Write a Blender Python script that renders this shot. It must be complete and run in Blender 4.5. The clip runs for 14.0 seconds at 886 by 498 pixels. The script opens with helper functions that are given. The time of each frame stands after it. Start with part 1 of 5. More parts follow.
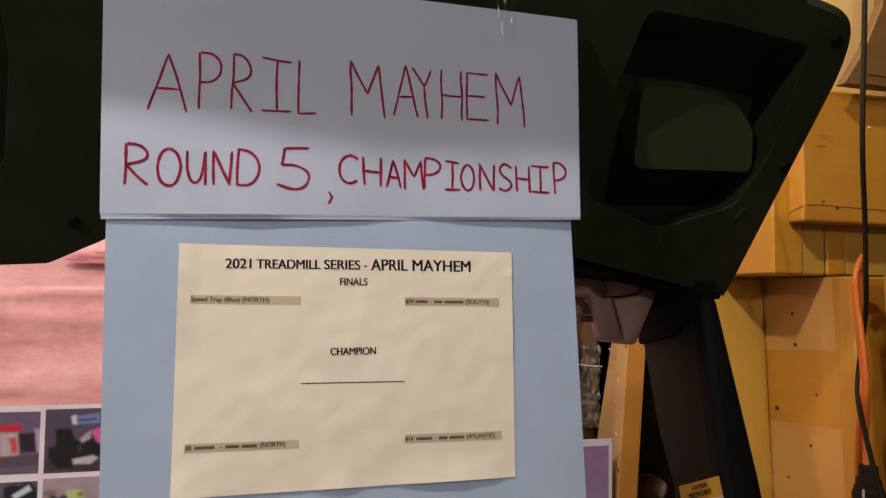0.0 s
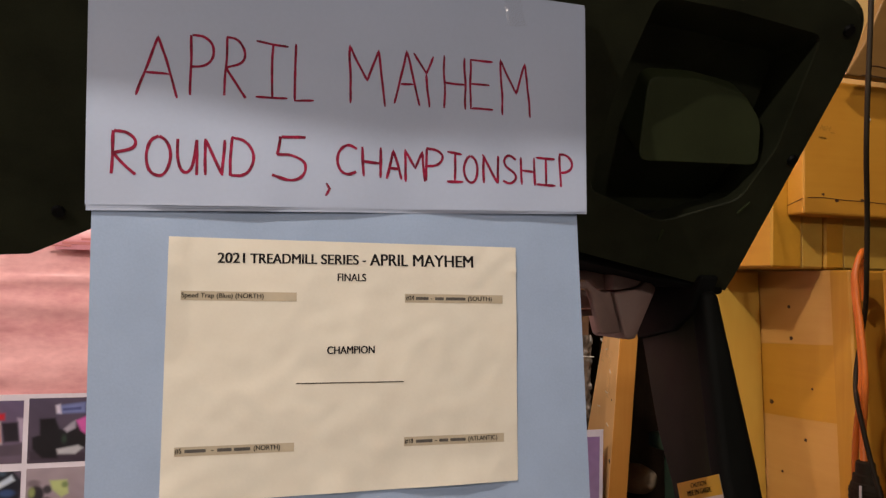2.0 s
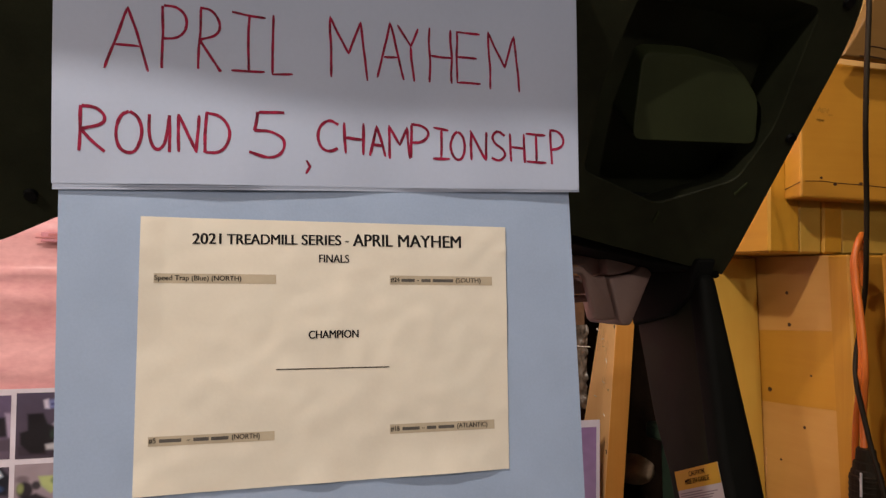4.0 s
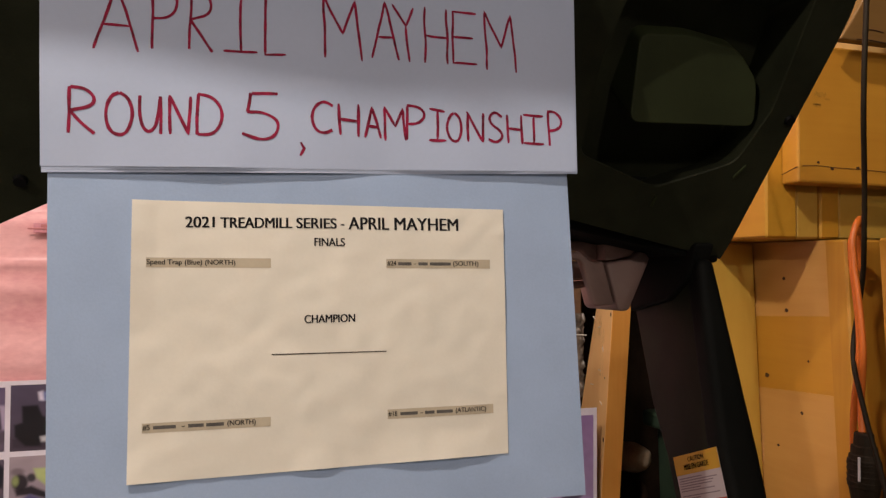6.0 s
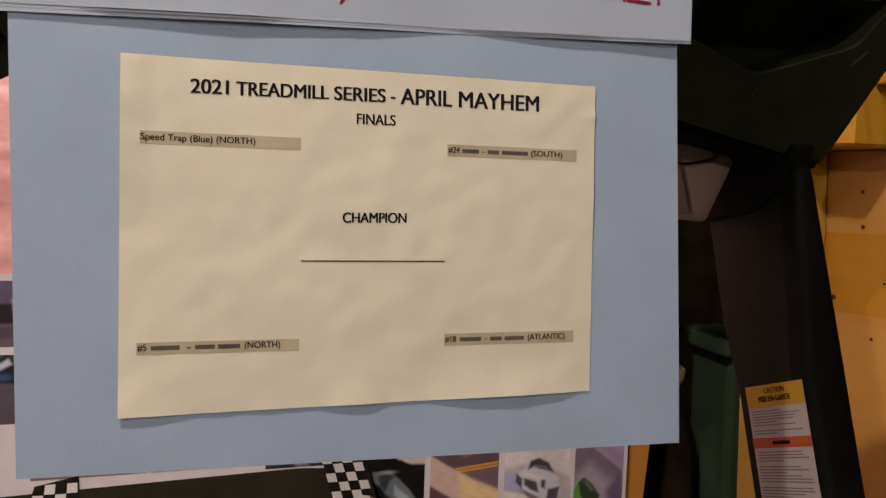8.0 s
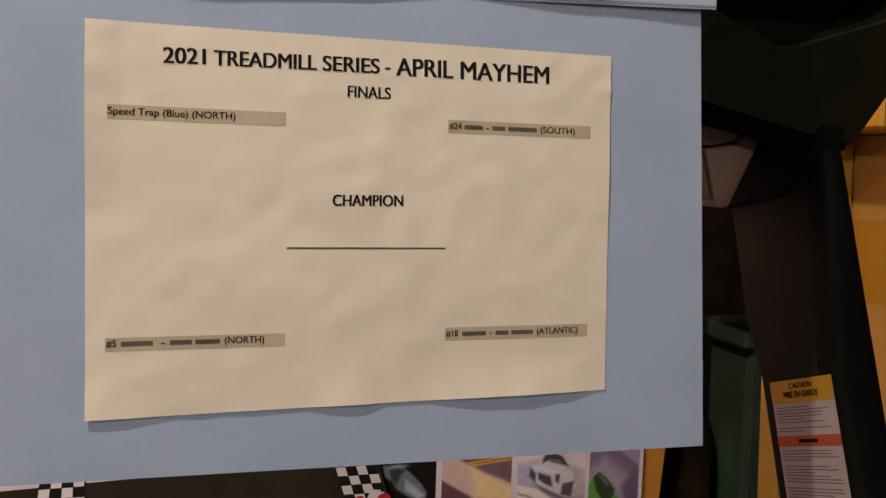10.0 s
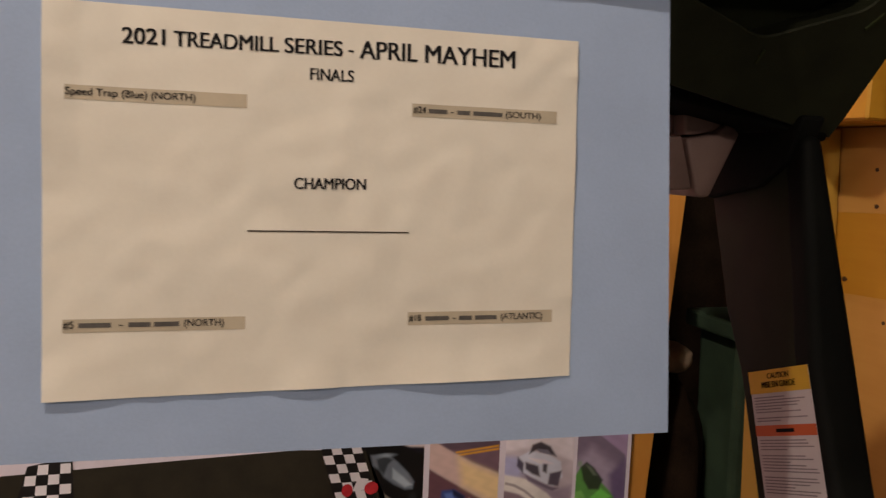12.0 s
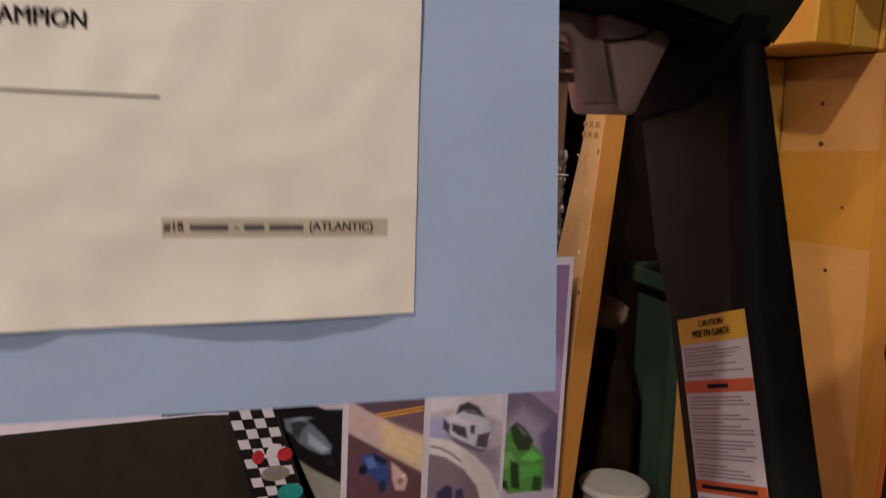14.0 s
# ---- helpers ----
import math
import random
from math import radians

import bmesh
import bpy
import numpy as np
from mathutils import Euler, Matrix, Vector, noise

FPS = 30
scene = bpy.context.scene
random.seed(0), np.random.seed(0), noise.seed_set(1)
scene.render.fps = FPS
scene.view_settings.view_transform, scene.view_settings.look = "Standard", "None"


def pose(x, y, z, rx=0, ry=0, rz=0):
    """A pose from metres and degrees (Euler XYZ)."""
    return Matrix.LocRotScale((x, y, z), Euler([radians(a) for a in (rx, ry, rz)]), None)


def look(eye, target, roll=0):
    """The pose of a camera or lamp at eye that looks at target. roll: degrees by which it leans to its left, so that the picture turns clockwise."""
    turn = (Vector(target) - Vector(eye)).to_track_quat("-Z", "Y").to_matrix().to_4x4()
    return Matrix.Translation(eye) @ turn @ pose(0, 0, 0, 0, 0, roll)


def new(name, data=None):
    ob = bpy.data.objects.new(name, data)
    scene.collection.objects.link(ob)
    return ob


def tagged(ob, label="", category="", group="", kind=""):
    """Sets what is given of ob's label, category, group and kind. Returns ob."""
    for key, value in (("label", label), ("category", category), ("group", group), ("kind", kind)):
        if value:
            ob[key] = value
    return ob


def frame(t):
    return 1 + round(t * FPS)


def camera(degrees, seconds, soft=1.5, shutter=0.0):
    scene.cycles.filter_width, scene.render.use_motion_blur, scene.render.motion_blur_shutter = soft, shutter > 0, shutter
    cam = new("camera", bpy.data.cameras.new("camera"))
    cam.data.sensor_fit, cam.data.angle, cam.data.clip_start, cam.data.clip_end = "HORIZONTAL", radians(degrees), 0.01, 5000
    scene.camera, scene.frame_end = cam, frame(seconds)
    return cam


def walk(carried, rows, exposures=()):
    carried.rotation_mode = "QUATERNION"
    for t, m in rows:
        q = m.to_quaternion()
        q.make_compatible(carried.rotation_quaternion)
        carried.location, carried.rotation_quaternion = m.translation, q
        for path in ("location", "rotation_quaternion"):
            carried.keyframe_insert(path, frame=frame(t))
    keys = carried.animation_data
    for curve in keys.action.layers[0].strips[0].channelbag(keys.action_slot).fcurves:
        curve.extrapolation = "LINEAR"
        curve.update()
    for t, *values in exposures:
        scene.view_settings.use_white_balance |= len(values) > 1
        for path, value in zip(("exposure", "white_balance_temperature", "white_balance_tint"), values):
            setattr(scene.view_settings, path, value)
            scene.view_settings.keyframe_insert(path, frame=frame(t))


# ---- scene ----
cam = camera(57.9, 14.0, soft=1.35, shutter=0.35)
PATH = [
    (0, (-0.0991, -0.5018, 1.1939), (0.3604, 0.9755, 1.2881), 0.72),
    (0.5, (-0.0987, -0.4983, 1.1941), (0.3693, 0.9770, 1.2779), 0.90),
    (1, (-0.0922, -0.4822, 1.1964), (0.3819, 0.9915, 1.2727), 1.00),
    (1.5, (-0.0976, -0.4739, 1.1996), (0.3830, 0.9980, 1.2714), 1.13),
    (2, (-0.1016, -0.4790, 1.2006), (0.3817, 0.9922, 1.2680), 1.15),
    (2.5, (-0.0993, -0.4864, 1.1987), (0.3868, 0.9840, 1.2638), 1.14),
    (3, (-0.0955, -0.4801, 1.1970), (0.3914, 0.9899, 1.2642), 0.99),
    (5.5, (-0.0852, -0.4462, 1.1880), (0.4121, 1.0213, 1.2246), 0.28),
    (6, (-0.0881, -0.4543, 1.1879), (0.4113, 1.0125, 1.2274), 0.25),
    (6.5, (-0.0936, -0.4585, 1.1784), (0.4082, 1.0079, 1.2027), 0.54),
    (6.8, (-0.0881, -0.4407, 1.1725), (0.4116, 1.0260, 1.1309), 0.97),
    (7, (-0.0818, -0.4202, 1.1696), (0.4197, 1.0447, 1.0993), 0.91),
    (7.2, (-0.0782, -0.3966, 1.1701), (0.4178, 1.0688, 1.0747), 1.22),
    (7.5, (-0.0817, -0.3634, 1.1730), (0.4070, 1.1018, 1.0433), 1.84),
    (7.7, (-0.0810, -0.3564, 1.1801), (0.3924, 1.1131, 1.0425), 2.16),
    (9.8, (-0.0633, -0.3263, 1.1771), (0.3690, 1.1537, 1.0183), 1.74),
    (10, (-0.0633, -0.3225, 1.1751), (0.3693, 1.1570, 1.0128), 1.83),
    (10.5, (-0.0721, -0.3148, 1.1728), (0.3530, 1.1659, 1.0020), 1.98),
    (11, (-0.0747, -0.3084, 1.1701), (0.3443, 1.1731, 0.9915), 2.18),
    (11.5, (-0.0723, -0.3174, 1.1739), (0.3417, 1.1652, 0.9923), 2.14),
    (12, (-0.0495, -0.3258, 1.1727), (0.3892, 1.1501, 0.9937), 2.26),
    (12.2, (-0.0361, -0.3256, 1.1745), (0.4153, 1.1463, 0.9948), 2.24),
    (12.5, (-0.0204, -0.3261, 1.1792), (0.4663, 1.1352, 1.0048), 2.19),
    (12.8, (-0.0137, -0.3146, 1.1880), (0.5080, 1.1353, 1.0209), 1.92),
    (13, (-0.0071, -0.3057, 1.1857), (0.5164, 1.1428, 1.0115), 1.69),
    (13.2, (0.0009, -0.2901, 1.1791), (0.5345, 1.1540, 0.9993), 1.48),
    (13.5, (0.0104, -0.2713, 1.1723), (0.5505, 1.1683, 0.9766), 1.49),
    (13.8, (0.0186, -0.2545, 1.1576), (0.5586, 1.1808, 0.9320), 2.03),
    (14, (0.0284, -0.2406, 1.1378), (0.5617, 1.1936, 0.8904), 2.71),
]
EXPOSURES = [(0.0, 0.0, 6500, 9), (6.5, 0.0, 6550, 10), (7.7, -0.18, 6800, 7.5), (9.8, -0.27, 6850, 11), (11.5, -0.31, 6900, 12), (12.5, -0.28, 6800, 12), (13.2, -0.1, 6450, 13), (14.0, -0.1, 6250, 13)]
walk(cam, [(t, look(eye, at, roll)) for t, eye, at, roll in PATH], EXPOSURES)

# ---- light ----
world = bpy.data.worlds.new("world")
scene.world = world
world.use_nodes = True
world.node_tree.nodes["Background"].inputs[0].default_value = (0.45, 0.46, 0.5, 1)
world.node_tree.nodes["Background"].inputs[1].default_value = 0.02
scene.view_settings.exposure = 0.0


def bulb(name, place, watts, colour, radius):
    data = bpy.data.lights.new(name, "POINT")
    data.energy, data.color, data.shadow_soft_size = watts, colour, radius
    ob = new(name, data)
    ob.location = place
    return ob


bulb("ceiling_bulb_near", (-0.38, -0.30, 2.30), 60.0, (1.0, 0.90, 0.805), 0.03)
bulb("ceiling_bulb_west", (-1.75, -1.5, 2.25), 80.0, (1.0, 0.89, 0.80), 0.035)
bulb("ceiling_bulb_left", (-2.35, 0.05, 2.18), 36.0, (1.0, 0.88, 0.76), 0.03)
# Added fill with no known source; brightens the far pink wall and framing.
bulb("added_fill_far", (0.25, 0.30, 2.33), 14.0, (1.0, 0.90, 0.84), 0.04)
bulb("ceiling_bulb_room", (-0.30, -3.3, 2.25), 74.0, (1.0, 0.885, 0.81), 0.06)


# ---- materials ----
def mat(name, colour, rough=0.6, vary=0.15, scale=8.0, fine=120.0, bump=0.05, metal=0.0, stretch=(1, 1, 1), dark=None, coat=0.0, spec=0.5):
    """A surface with slow stains and fine grain, in metres."""
    m = bpy.data.materials.new(name)
    m.use_nodes = True
    nt = m.node_tree
    b = nt.nodes["Principled BSDF"]
    tc = nt.nodes.new("ShaderNodeTexCoord")
    mp = nt.nodes.new("ShaderNodeMapping")
    mp.inputs["Scale"].default_value = stretch
    nt.links.new(tc.outputs["Object"], mp.inputs[0])
    n1 = nt.nodes.new("ShaderNodeTexNoise")
    n1.inputs["Scale"].default_value, n1.inputs["Detail"].default_value = scale, 4
    n2 = nt.nodes.new("ShaderNodeTexNoise")
    n2.inputs["Scale"].default_value, n2.inputs["Detail"].default_value = fine, 3
    nt.links.new(mp.outputs[0], n1.inputs[0])
    nt.links.new(mp.outputs[0], n2.inputs[0])
    mix = nt.nodes.new("ShaderNodeMix")
    mix.data_type = "RGBA"
    lo = dark or tuple(c * (1 - 2 * vary) for c in colour)
    hi = tuple(min(1, c * (1 + vary)) for c in colour)
    mix.inputs[6].default_value, mix.inputs[7].default_value = (*lo, 1), (*hi, 1)
    add = nt.nodes.new("ShaderNodeMath")
    add.operation = "MULTIPLY_ADD"
    add.inputs[1].default_value = 0.35
    nt.links.new(n2.outputs[0], add.inputs[0])
    nt.links.new(n1.outputs[0], add.inputs[2])
    ramp = nt.nodes.new("ShaderNodeMapRange")
    ramp.inputs[1].default_value, ramp.inputs[2].default_value = 0.38, 0.98
    nt.links.new(add.outputs[0], ramp.inputs[0])
    nt.links.new(ramp.outputs[0], mix.inputs[0])
    nt.links.new(mix.outputs[2], b.inputs["Base Color"])
    bp = nt.nodes.new("ShaderNodeBump")
    bp.inputs["Strength"].default_value, bp.inputs["Distance"].default_value = bump, 0.002
    nt.links.new(add.outputs[0], bp.inputs["Height"])
    nt.links.new(bp.outputs[0], b.inputs["Normal"])
    b.inputs["Roughness"].default_value, b.inputs["Metallic"].default_value = rough, metal
    b.inputs["Coat Weight"].default_value = coat
    b.inputs["Specular IOR Level"].default_value = spec
    return m


def wood(name, colour, dark, axis="z", streak=1.0):
    """Sawn softwood: long grain along one axis, broad bands, a few knots."""
    m = bpy.data.materials.new(name)
    m.use_nodes = True
    nt = m.node_tree
    b = nt.nodes["Principled BSDF"]
    tc = nt.nodes.new("ShaderNodeTexCoord")
    info = nt.nodes.new("ShaderNodeObjectInfo")
    shift = nt.nodes.new("ShaderNodeVectorMath")
    shift.operation = "SCALE"
    shift.inputs[0].default_value = (7.3, 3.1, 5.7)
    nt.links.new(info.outputs["Random"], shift.inputs["Scale"])
    plus = nt.nodes.new("ShaderNodeVectorMath")
    nt.links.new(tc.outputs["Object"], plus.inputs[0])
    nt.links.new(shift.outputs[0], plus.inputs[1])
    mp = nt.nodes.new("ShaderNodeMapping")
    k = {"x": (0.06, 1, 1), "y": (1, 0.06, 1), "z": (1, 1, 0.06)}[axis]
    mp.inputs["Scale"].default_value = k
    nt.links.new(plus.outputs[0], mp.inputs[0])
    grain = nt.nodes.new("ShaderNodeTexNoise")
    grain.inputs["Scale"].default_value, grain.inputs["Detail"].default_value, grain.inputs["Distortion"].default_value = 90, 5, 0.6
    nt.links.new(mp.outputs[0], grain.inputs[0])
    broad = nt.nodes.new("ShaderNodeTexNoise")
    broad.inputs["Scale"].default_value, broad.inputs["Detail"].default_value = 14, 2
    nt.links.new(plus.outputs[0], broad.inputs[0])
    s = nt.nodes.new("ShaderNodeMath")
    s.operation = "MULTIPLY_ADD"
    s.inputs[1].default_value = 0.6
    nt.links.new(broad.outputs[0], s.inputs[0])
    soft = nt.nodes.new("ShaderNodeMapRange")
    soft.clamp = False
    soft.inputs[3].default_value, soft.inputs[4].default_value = 0.5 - 0.5 * streak, 0.5 + 0.5 * streak
    nt.links.new(grain.outputs[0], soft.inputs[0])
    nt.links.new(soft.outputs[0], s.inputs[2])
    r = nt.nodes.new("ShaderNodeMapRange")
    r.inputs[1].default_value, r.inputs[2].default_value = 0.5, 1.1
    nt.links.new(s.outputs[0], r.inputs[0])
    mix = nt.nodes.new("ShaderNodeMix")
    mix.data_type = "RGBA"
    mix.inputs[6].default_value, mix.inputs[7].default_value = (*dark, 1), (*colour, 1)
    nt.links.new(r.outputs[0], mix.inputs[0])
    nt.links.new(mix.outputs[2], b.inputs["Base Color"])
    bp = nt.nodes.new("ShaderNodeBump")
    bp.inputs["Strength"].default_value, bp.inputs["Distance"].default_value = 0.15, 0.001
    nt.links.new(s.outputs[0], bp.inputs["Height"])
    nt.links.new(bp.outputs[0], b.inputs["Normal"])
    b.inputs["Roughness"].default_value = 0.47
    return m


PAPER_WHITE = mat("white_paper", (0.395, 0.452, 0.590), 0.75, 0.03, 12, 400, 0.06)
PAPER_CREAM = mat("cream_paper", (0.716, 0.668, 0.572), 0.75, 0.03, 25, 500, 0.06)
CARD_BLUE = mat("blue_card", (0.324, 0.415, 0.580), 0.85, 0.06, 20, 700, 0.10)
INK_BLACK = mat("black_ink", (0.014, 0.013, 0.014), 0.9, 0.1, spec=0.1)
INK_RULE = mat("brown_black_print", (0.05, 0.034, 0.022), 0.8, 0.15, 300, 900)
INK_BAR = mat("grey_black_print", (0.09, 0.08, 0.07), 0.7, 0.2, 300, 900)
INK_GREY = mat("grey_print", (0.46, 0.39, 0.285), 0.75, 0.05, 40, 500)
INK_RED = mat("red_marker_ink", (0.27, 0.011, 0.045), 0.8, 0.4, 160, 700, spec=0.2)
PLASTIC_PAD = mat("olive_black_plastic", (0.034, 0.042, 0.0150), 0.65, 0.15, 20, 900, 0.08, spec=0.25)
PLASTIC_BLACK = mat("black_grained_plastic", (0.0270, 0.0300, 0.0150), 0.65, 0.25, 20, 900, 0.10, spec=0.2)
# Black plastic darkened further; the shade under the console is in this colour.
PLASTIC_DARK_SHADE = mat("black_plastic_with_shade", (0.0055, 0.006, 0.005), 0.7, 0.2, 20, 900, 0.08, spec=0.12)
PLASTIC_BROWN = mat("taupe_plastic", (0.310, 0.200, 0.170), 0.5, 0.15, 20, 900, 0.08)
STEEL_PAINTED = mat("dark_painted_steel", (0.0150, 0.0172, 0.0085), 0.6, 0.15, 30, 900, 0.06, spec=0.14)
SCREW = mat("black_screw", (0.01, 0.01, 0.01), 0.4, 0.1, metal=0.6)
PINE = wood("pine_lumber", (0.480, 0.228, 0.024), (0.360, 0.145, 0.011), "z", 0.6)
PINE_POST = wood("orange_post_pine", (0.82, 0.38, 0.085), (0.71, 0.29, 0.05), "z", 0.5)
# Paler copy of the post pine: brightness of its left side, put into colour.
PINE_POST_LIT = wood("post_pine_lit_side", (0.95, 0.56, 0.25), (0.90, 0.475, 0.185), "z", 0.45)
PINE_Y = wood("pine_beam", (0.563, 0.286, 0.024), (0.466, 0.216, 0.015), "y", 0.5)
PINE_UP = wood("pale_upright_pine", (0.592, 0.368, 0.062), (0.512, 0.296, 0.043), "z", 0.5)
PLY = wood("pinkish_pine_face", (0.547, 0.290, 0.078), (0.450, 0.215, 0.048), "y", 0.45)
PLY_ORANGE = wood("orange_pine_face", (0.518, 0.248, 0.024), (0.429, 0.185, 0.015), "y", 0.45)
BROWN_PINE = wood("brown_pine", (0.21, 0.112, 0.032), (0.15, 0.072, 0.018), "x", 0.6)
PINE_X = wood("pine_beam_end", (0.544, 0.256, 0.027), (0.448, 0.188, 0.017), "x", 0.5)
PALE_X = wood("pale_cross_board", (0.82, 0.57, 0.23), (0.74, 0.47, 0.17), "x", 0.5)
PINE_PALE = wood("pale_spruce", (0.560, 0.340, 0.059), (0.488, 0.276, 0.039), "y", 0.5)
STAPLE = mat("bright_staple_wire", (0.85, 0.80, 0.72), 0.3, 0.1)
STAMP = mat("faded_stamp_ink", (0.66, 0.34, 0.12), 0.7, 0.2, 300, 900)
KNOT_PALE = mat("pale_brown_knot", (0.42, 0.195, 0.020), 0.6, 0.2, 120, 500)
KNOT = mat("wood_knot", (0.06, 0.022, 0.008), 0.6, 0.3)
PINK = mat("pink_insulation_plastic", (0.85, 0.47, 0.475), 0.2, 0.20, 9, 70, 0.2, stretch=(1, 1, 2.2), dark=(0.66, 0.27, 0.29))
PINK_BAND = mat("rose_print", (0.64, 0.26, 0.31), 0.3, 0.15, 30, 200)
PINK_PRINT = mat("pink_print", (0.58, 0.20, 0.20), 0.4, 0.1)
CONCRETE = mat("dark_grey_concrete", (0.10, 0.095, 0.09), 0.85, 0.15, 3, 60, 0.3)
PLASTER = mat("basement_wall_concrete", (0.17, 0.17, 0.165), 0.8, 0.08, 3, 60, 0.2)
JOIST = mat("brown_floor_boards", (0.16, 0.095, 0.05), 0.8, 0.3, 3, 60, 0.3, stretch=(1, 8, 1))
# Very dark brown that stands in for the unlit space behind the framing.
SHADE_WALL = mat("shade_brown_board", (0.040, 0.024, 0.014), 0.85, 0.3, 8, 90, 0.2, spec=0.15)
BROWN = mat("brown_board", (0.20, 0.10, 0.05), 0.7, 0.3, 8, 90, 0.2)
GREEN = mat("green_bin_plastic", (0.075, 0.120, 0.074), 0.5, 0.15, 12, 300, 0.05)
# Brown sack taken down to near black: shade put into the body colour.
SACK_SHADE = mat("brown_sack_in_shade", (0.022, 0.013, 0.008), 0.95, 0.35, 14, 200, 0.4, spec=0.08)
SACK_TOP = mat("tan_burlap", (0.36, 0.26, 0.17), 0.85, 0.25, 25, 300, 0.4)
BUCKET = mat("white_bucket_plastic", (0.62, 0.58, 0.50), 0.4, 0.06)
CORD_BLACK = mat("black_rubber_cord", (0.018, 0.012, 0.006), 0.6, 0.1, spec=0.15)
CORD_ORANGE = mat("orange_vinyl_cord", (0.58, 0.13, 0.012), 0.45, 0.1)
PLASTIC_CLEAR = mat("cloudy_plastic_sheet", (0.17, 0.13, 0.10), 0.3, 0.5, 30, 150, 0.6)
LABEL_WHITE = mat("label_white", (0.57, 0.55, 0.56), 0.5, 0.04)
LABEL_YELLOW = mat("label_yellow", (0.62, 0.38, 0.018), 0.5, 0.05)
LABEL_ORANGE = mat("label_orange", (0.56, 0.11, 0.03), 0.5, 0.05)
LABEL_INK = mat("label_grey_ink", (0.26, 0.235, 0.26), 0.6, 0.1)

TAPE = bpy.data.materials.new("clear_tape")
TAPE.use_nodes = True
_nt = TAPE.node_tree
_gloss = _nt.nodes.new("ShaderNodeBsdfGlossy")
_gloss.inputs["Roughness"].default_value = 0.2
_clear = _nt.nodes.new("ShaderNodeBsdfTransparent")
_clear.inputs[0].default_value = (1.0, 1.0, 1.0, 1)
_mix = _nt.nodes.new("ShaderNodeMixShader")
_mix.inputs[0].default_value = 0.06
_nt.links.new(_clear.outputs[0], _mix.inputs[1])
_nt.links.new(_gloss.outputs[0], _mix.inputs[2])
_nt.links.new(_mix.outputs[0], _nt.nodes["Material Output"].inputs[0])


# ---- building helpers ----
def mesh_ob(name, bm, material, smooth=False):
    me = bpy.data.meshes.new(name)
    bm.normal_update()
    bm.to_mesh(me)
    bm.free()
    me.materials.append(material)
    if smooth:
        me.shade_smooth()
    return new(name, me)


def part(name, bm, material, parent, label="", smooth=False):
    ob = mesh_ob(name, bm, material, smooth)
    ob.parent = parent
    if label:
        tagged(ob, label)
    return ob


def thing(name, label, category, group="", kind=""):
    return tagged(new(name), label, category, group, kind)


def box(x0, x1, y0, y1, z0, z1, bevel=0.0, segments=2):
    bm = bmesh.new()
    bmesh.ops.create_cube(bm, size=1)
    for v in bm.verts:
        v.co = ((x0 + x1) / 2 + v.co.x * (x1 - x0), (y0 + y1) / 2 + v.co.y * (y1 - y0), (z0 + z1) / 2 + v.co.z * (z1 - z0))
    if bevel:
        bmesh.ops.bevel(bm, geom=bm.edges[:], offset=bevel, segments=segments, affect="EDGES", profile=0.5)
    return bm


def prism(outline, to_front, to_back, bevel=0.0, segments=2):
    """A solid between two maps of one flat outline."""
    bm = bmesh.new()
    a = [bm.verts.new(to_front(*p)) for p in outline]
    b = [bm.verts.new(to_back(*p)) for p in outline]
    bm.faces.new(a)
    bm.faces.new(b[::-1])
    n = len(a)
    for i in range(n):
        bm.faces.new((a[(i + 1) % n], a[i], b[i], b[(i + 1) % n]))
    bmesh.ops.recalc_face_normals(bm, faces=bm.faces)
    if bevel:
        bmesh.ops.bevel(bm, geom=bm.edges[:], offset=bevel, segments=segments, affect="EDGES", profile=0.5)
    return bm


def flat(points, place):
    """One flat print of the outline, by a map into the world."""
    bm = bmesh.new()
    bm.faces.new([bm.verts.new(place(*p)) for p in points])
    bmesh.ops.triangulate(bm, faces=bm.faces[:])
    return bm


def tube(points, radius, sides=10, smooth=4):
    """A round cord through the points."""
    pts = [Vector(p) for p in points]
    for _ in range(smooth):
        pts = [pts[0]] + [q for a, b in zip(pts, pts[1:]) for q in (a.lerp(b, 0.25), a.lerp(b, 0.75))] + [pts[-1]]
    bm = bmesh.new()
    rings = []
    for i, p in enumerate(pts):
        d = (pts[min(i + 1, len(pts) - 1)] - pts[max(i - 1, 0)]).normalized()
        side = d.cross(Vector((0.31, 0.9, 0.2))).normalized()
        up = side.cross(d)
        rings.append([bm.verts.new(p + radius * (side * math.cos(k * math.tau / sides) + up * math.sin(k * math.tau / sides))) for k in range(sides)])
    for r, s in zip(rings, rings[1:]):
        for k in range(sides):
            bm.faces.new((r[k], r[(k + 1) % sides], s[(k + 1) % sides], s[k]))
    bm.faces.new(rings[0][::-1])
    bm.faces.new(rings[-1])
    return bm


def round_corners(points, size):
    """A closed outline with each corner cut back by a length and rounded."""
    out = []
    for i, p in enumerate(points):
        q = Vector(p)
        a = (Vector(points[i - 1]) - q).normalized() * size
        b = (Vector(points[(i + 1) % len(points)]) - q).normalized() * size
        out += [tuple(q + a * (1 - t) ** 2 + b * t * t) for t in (0, 0.25, 0.5, 0.75, 1)]
    return out


# ---- the room ----
tagged(mesh_ob("floor", box(-4.2, 2.8, -4.2, 2.9, -0.12, 0.0), CONCRETE), "dark grey painted concrete basement floor", "floor", kind="structure")
tagged(mesh_ob("ceiling", box(-4.2, 2.8, -4.2, 2.9, 2.45, 2.55), JOIST), "bare wooden underside of the floor above", "ceiling", kind="structure")
tagged(mesh_ob("wall_south", box(-4.2, 2.8, -4.3, -4.2, 0, 2.45), PLASTER), "plain grey concrete basement wall", "wall", kind="structure")
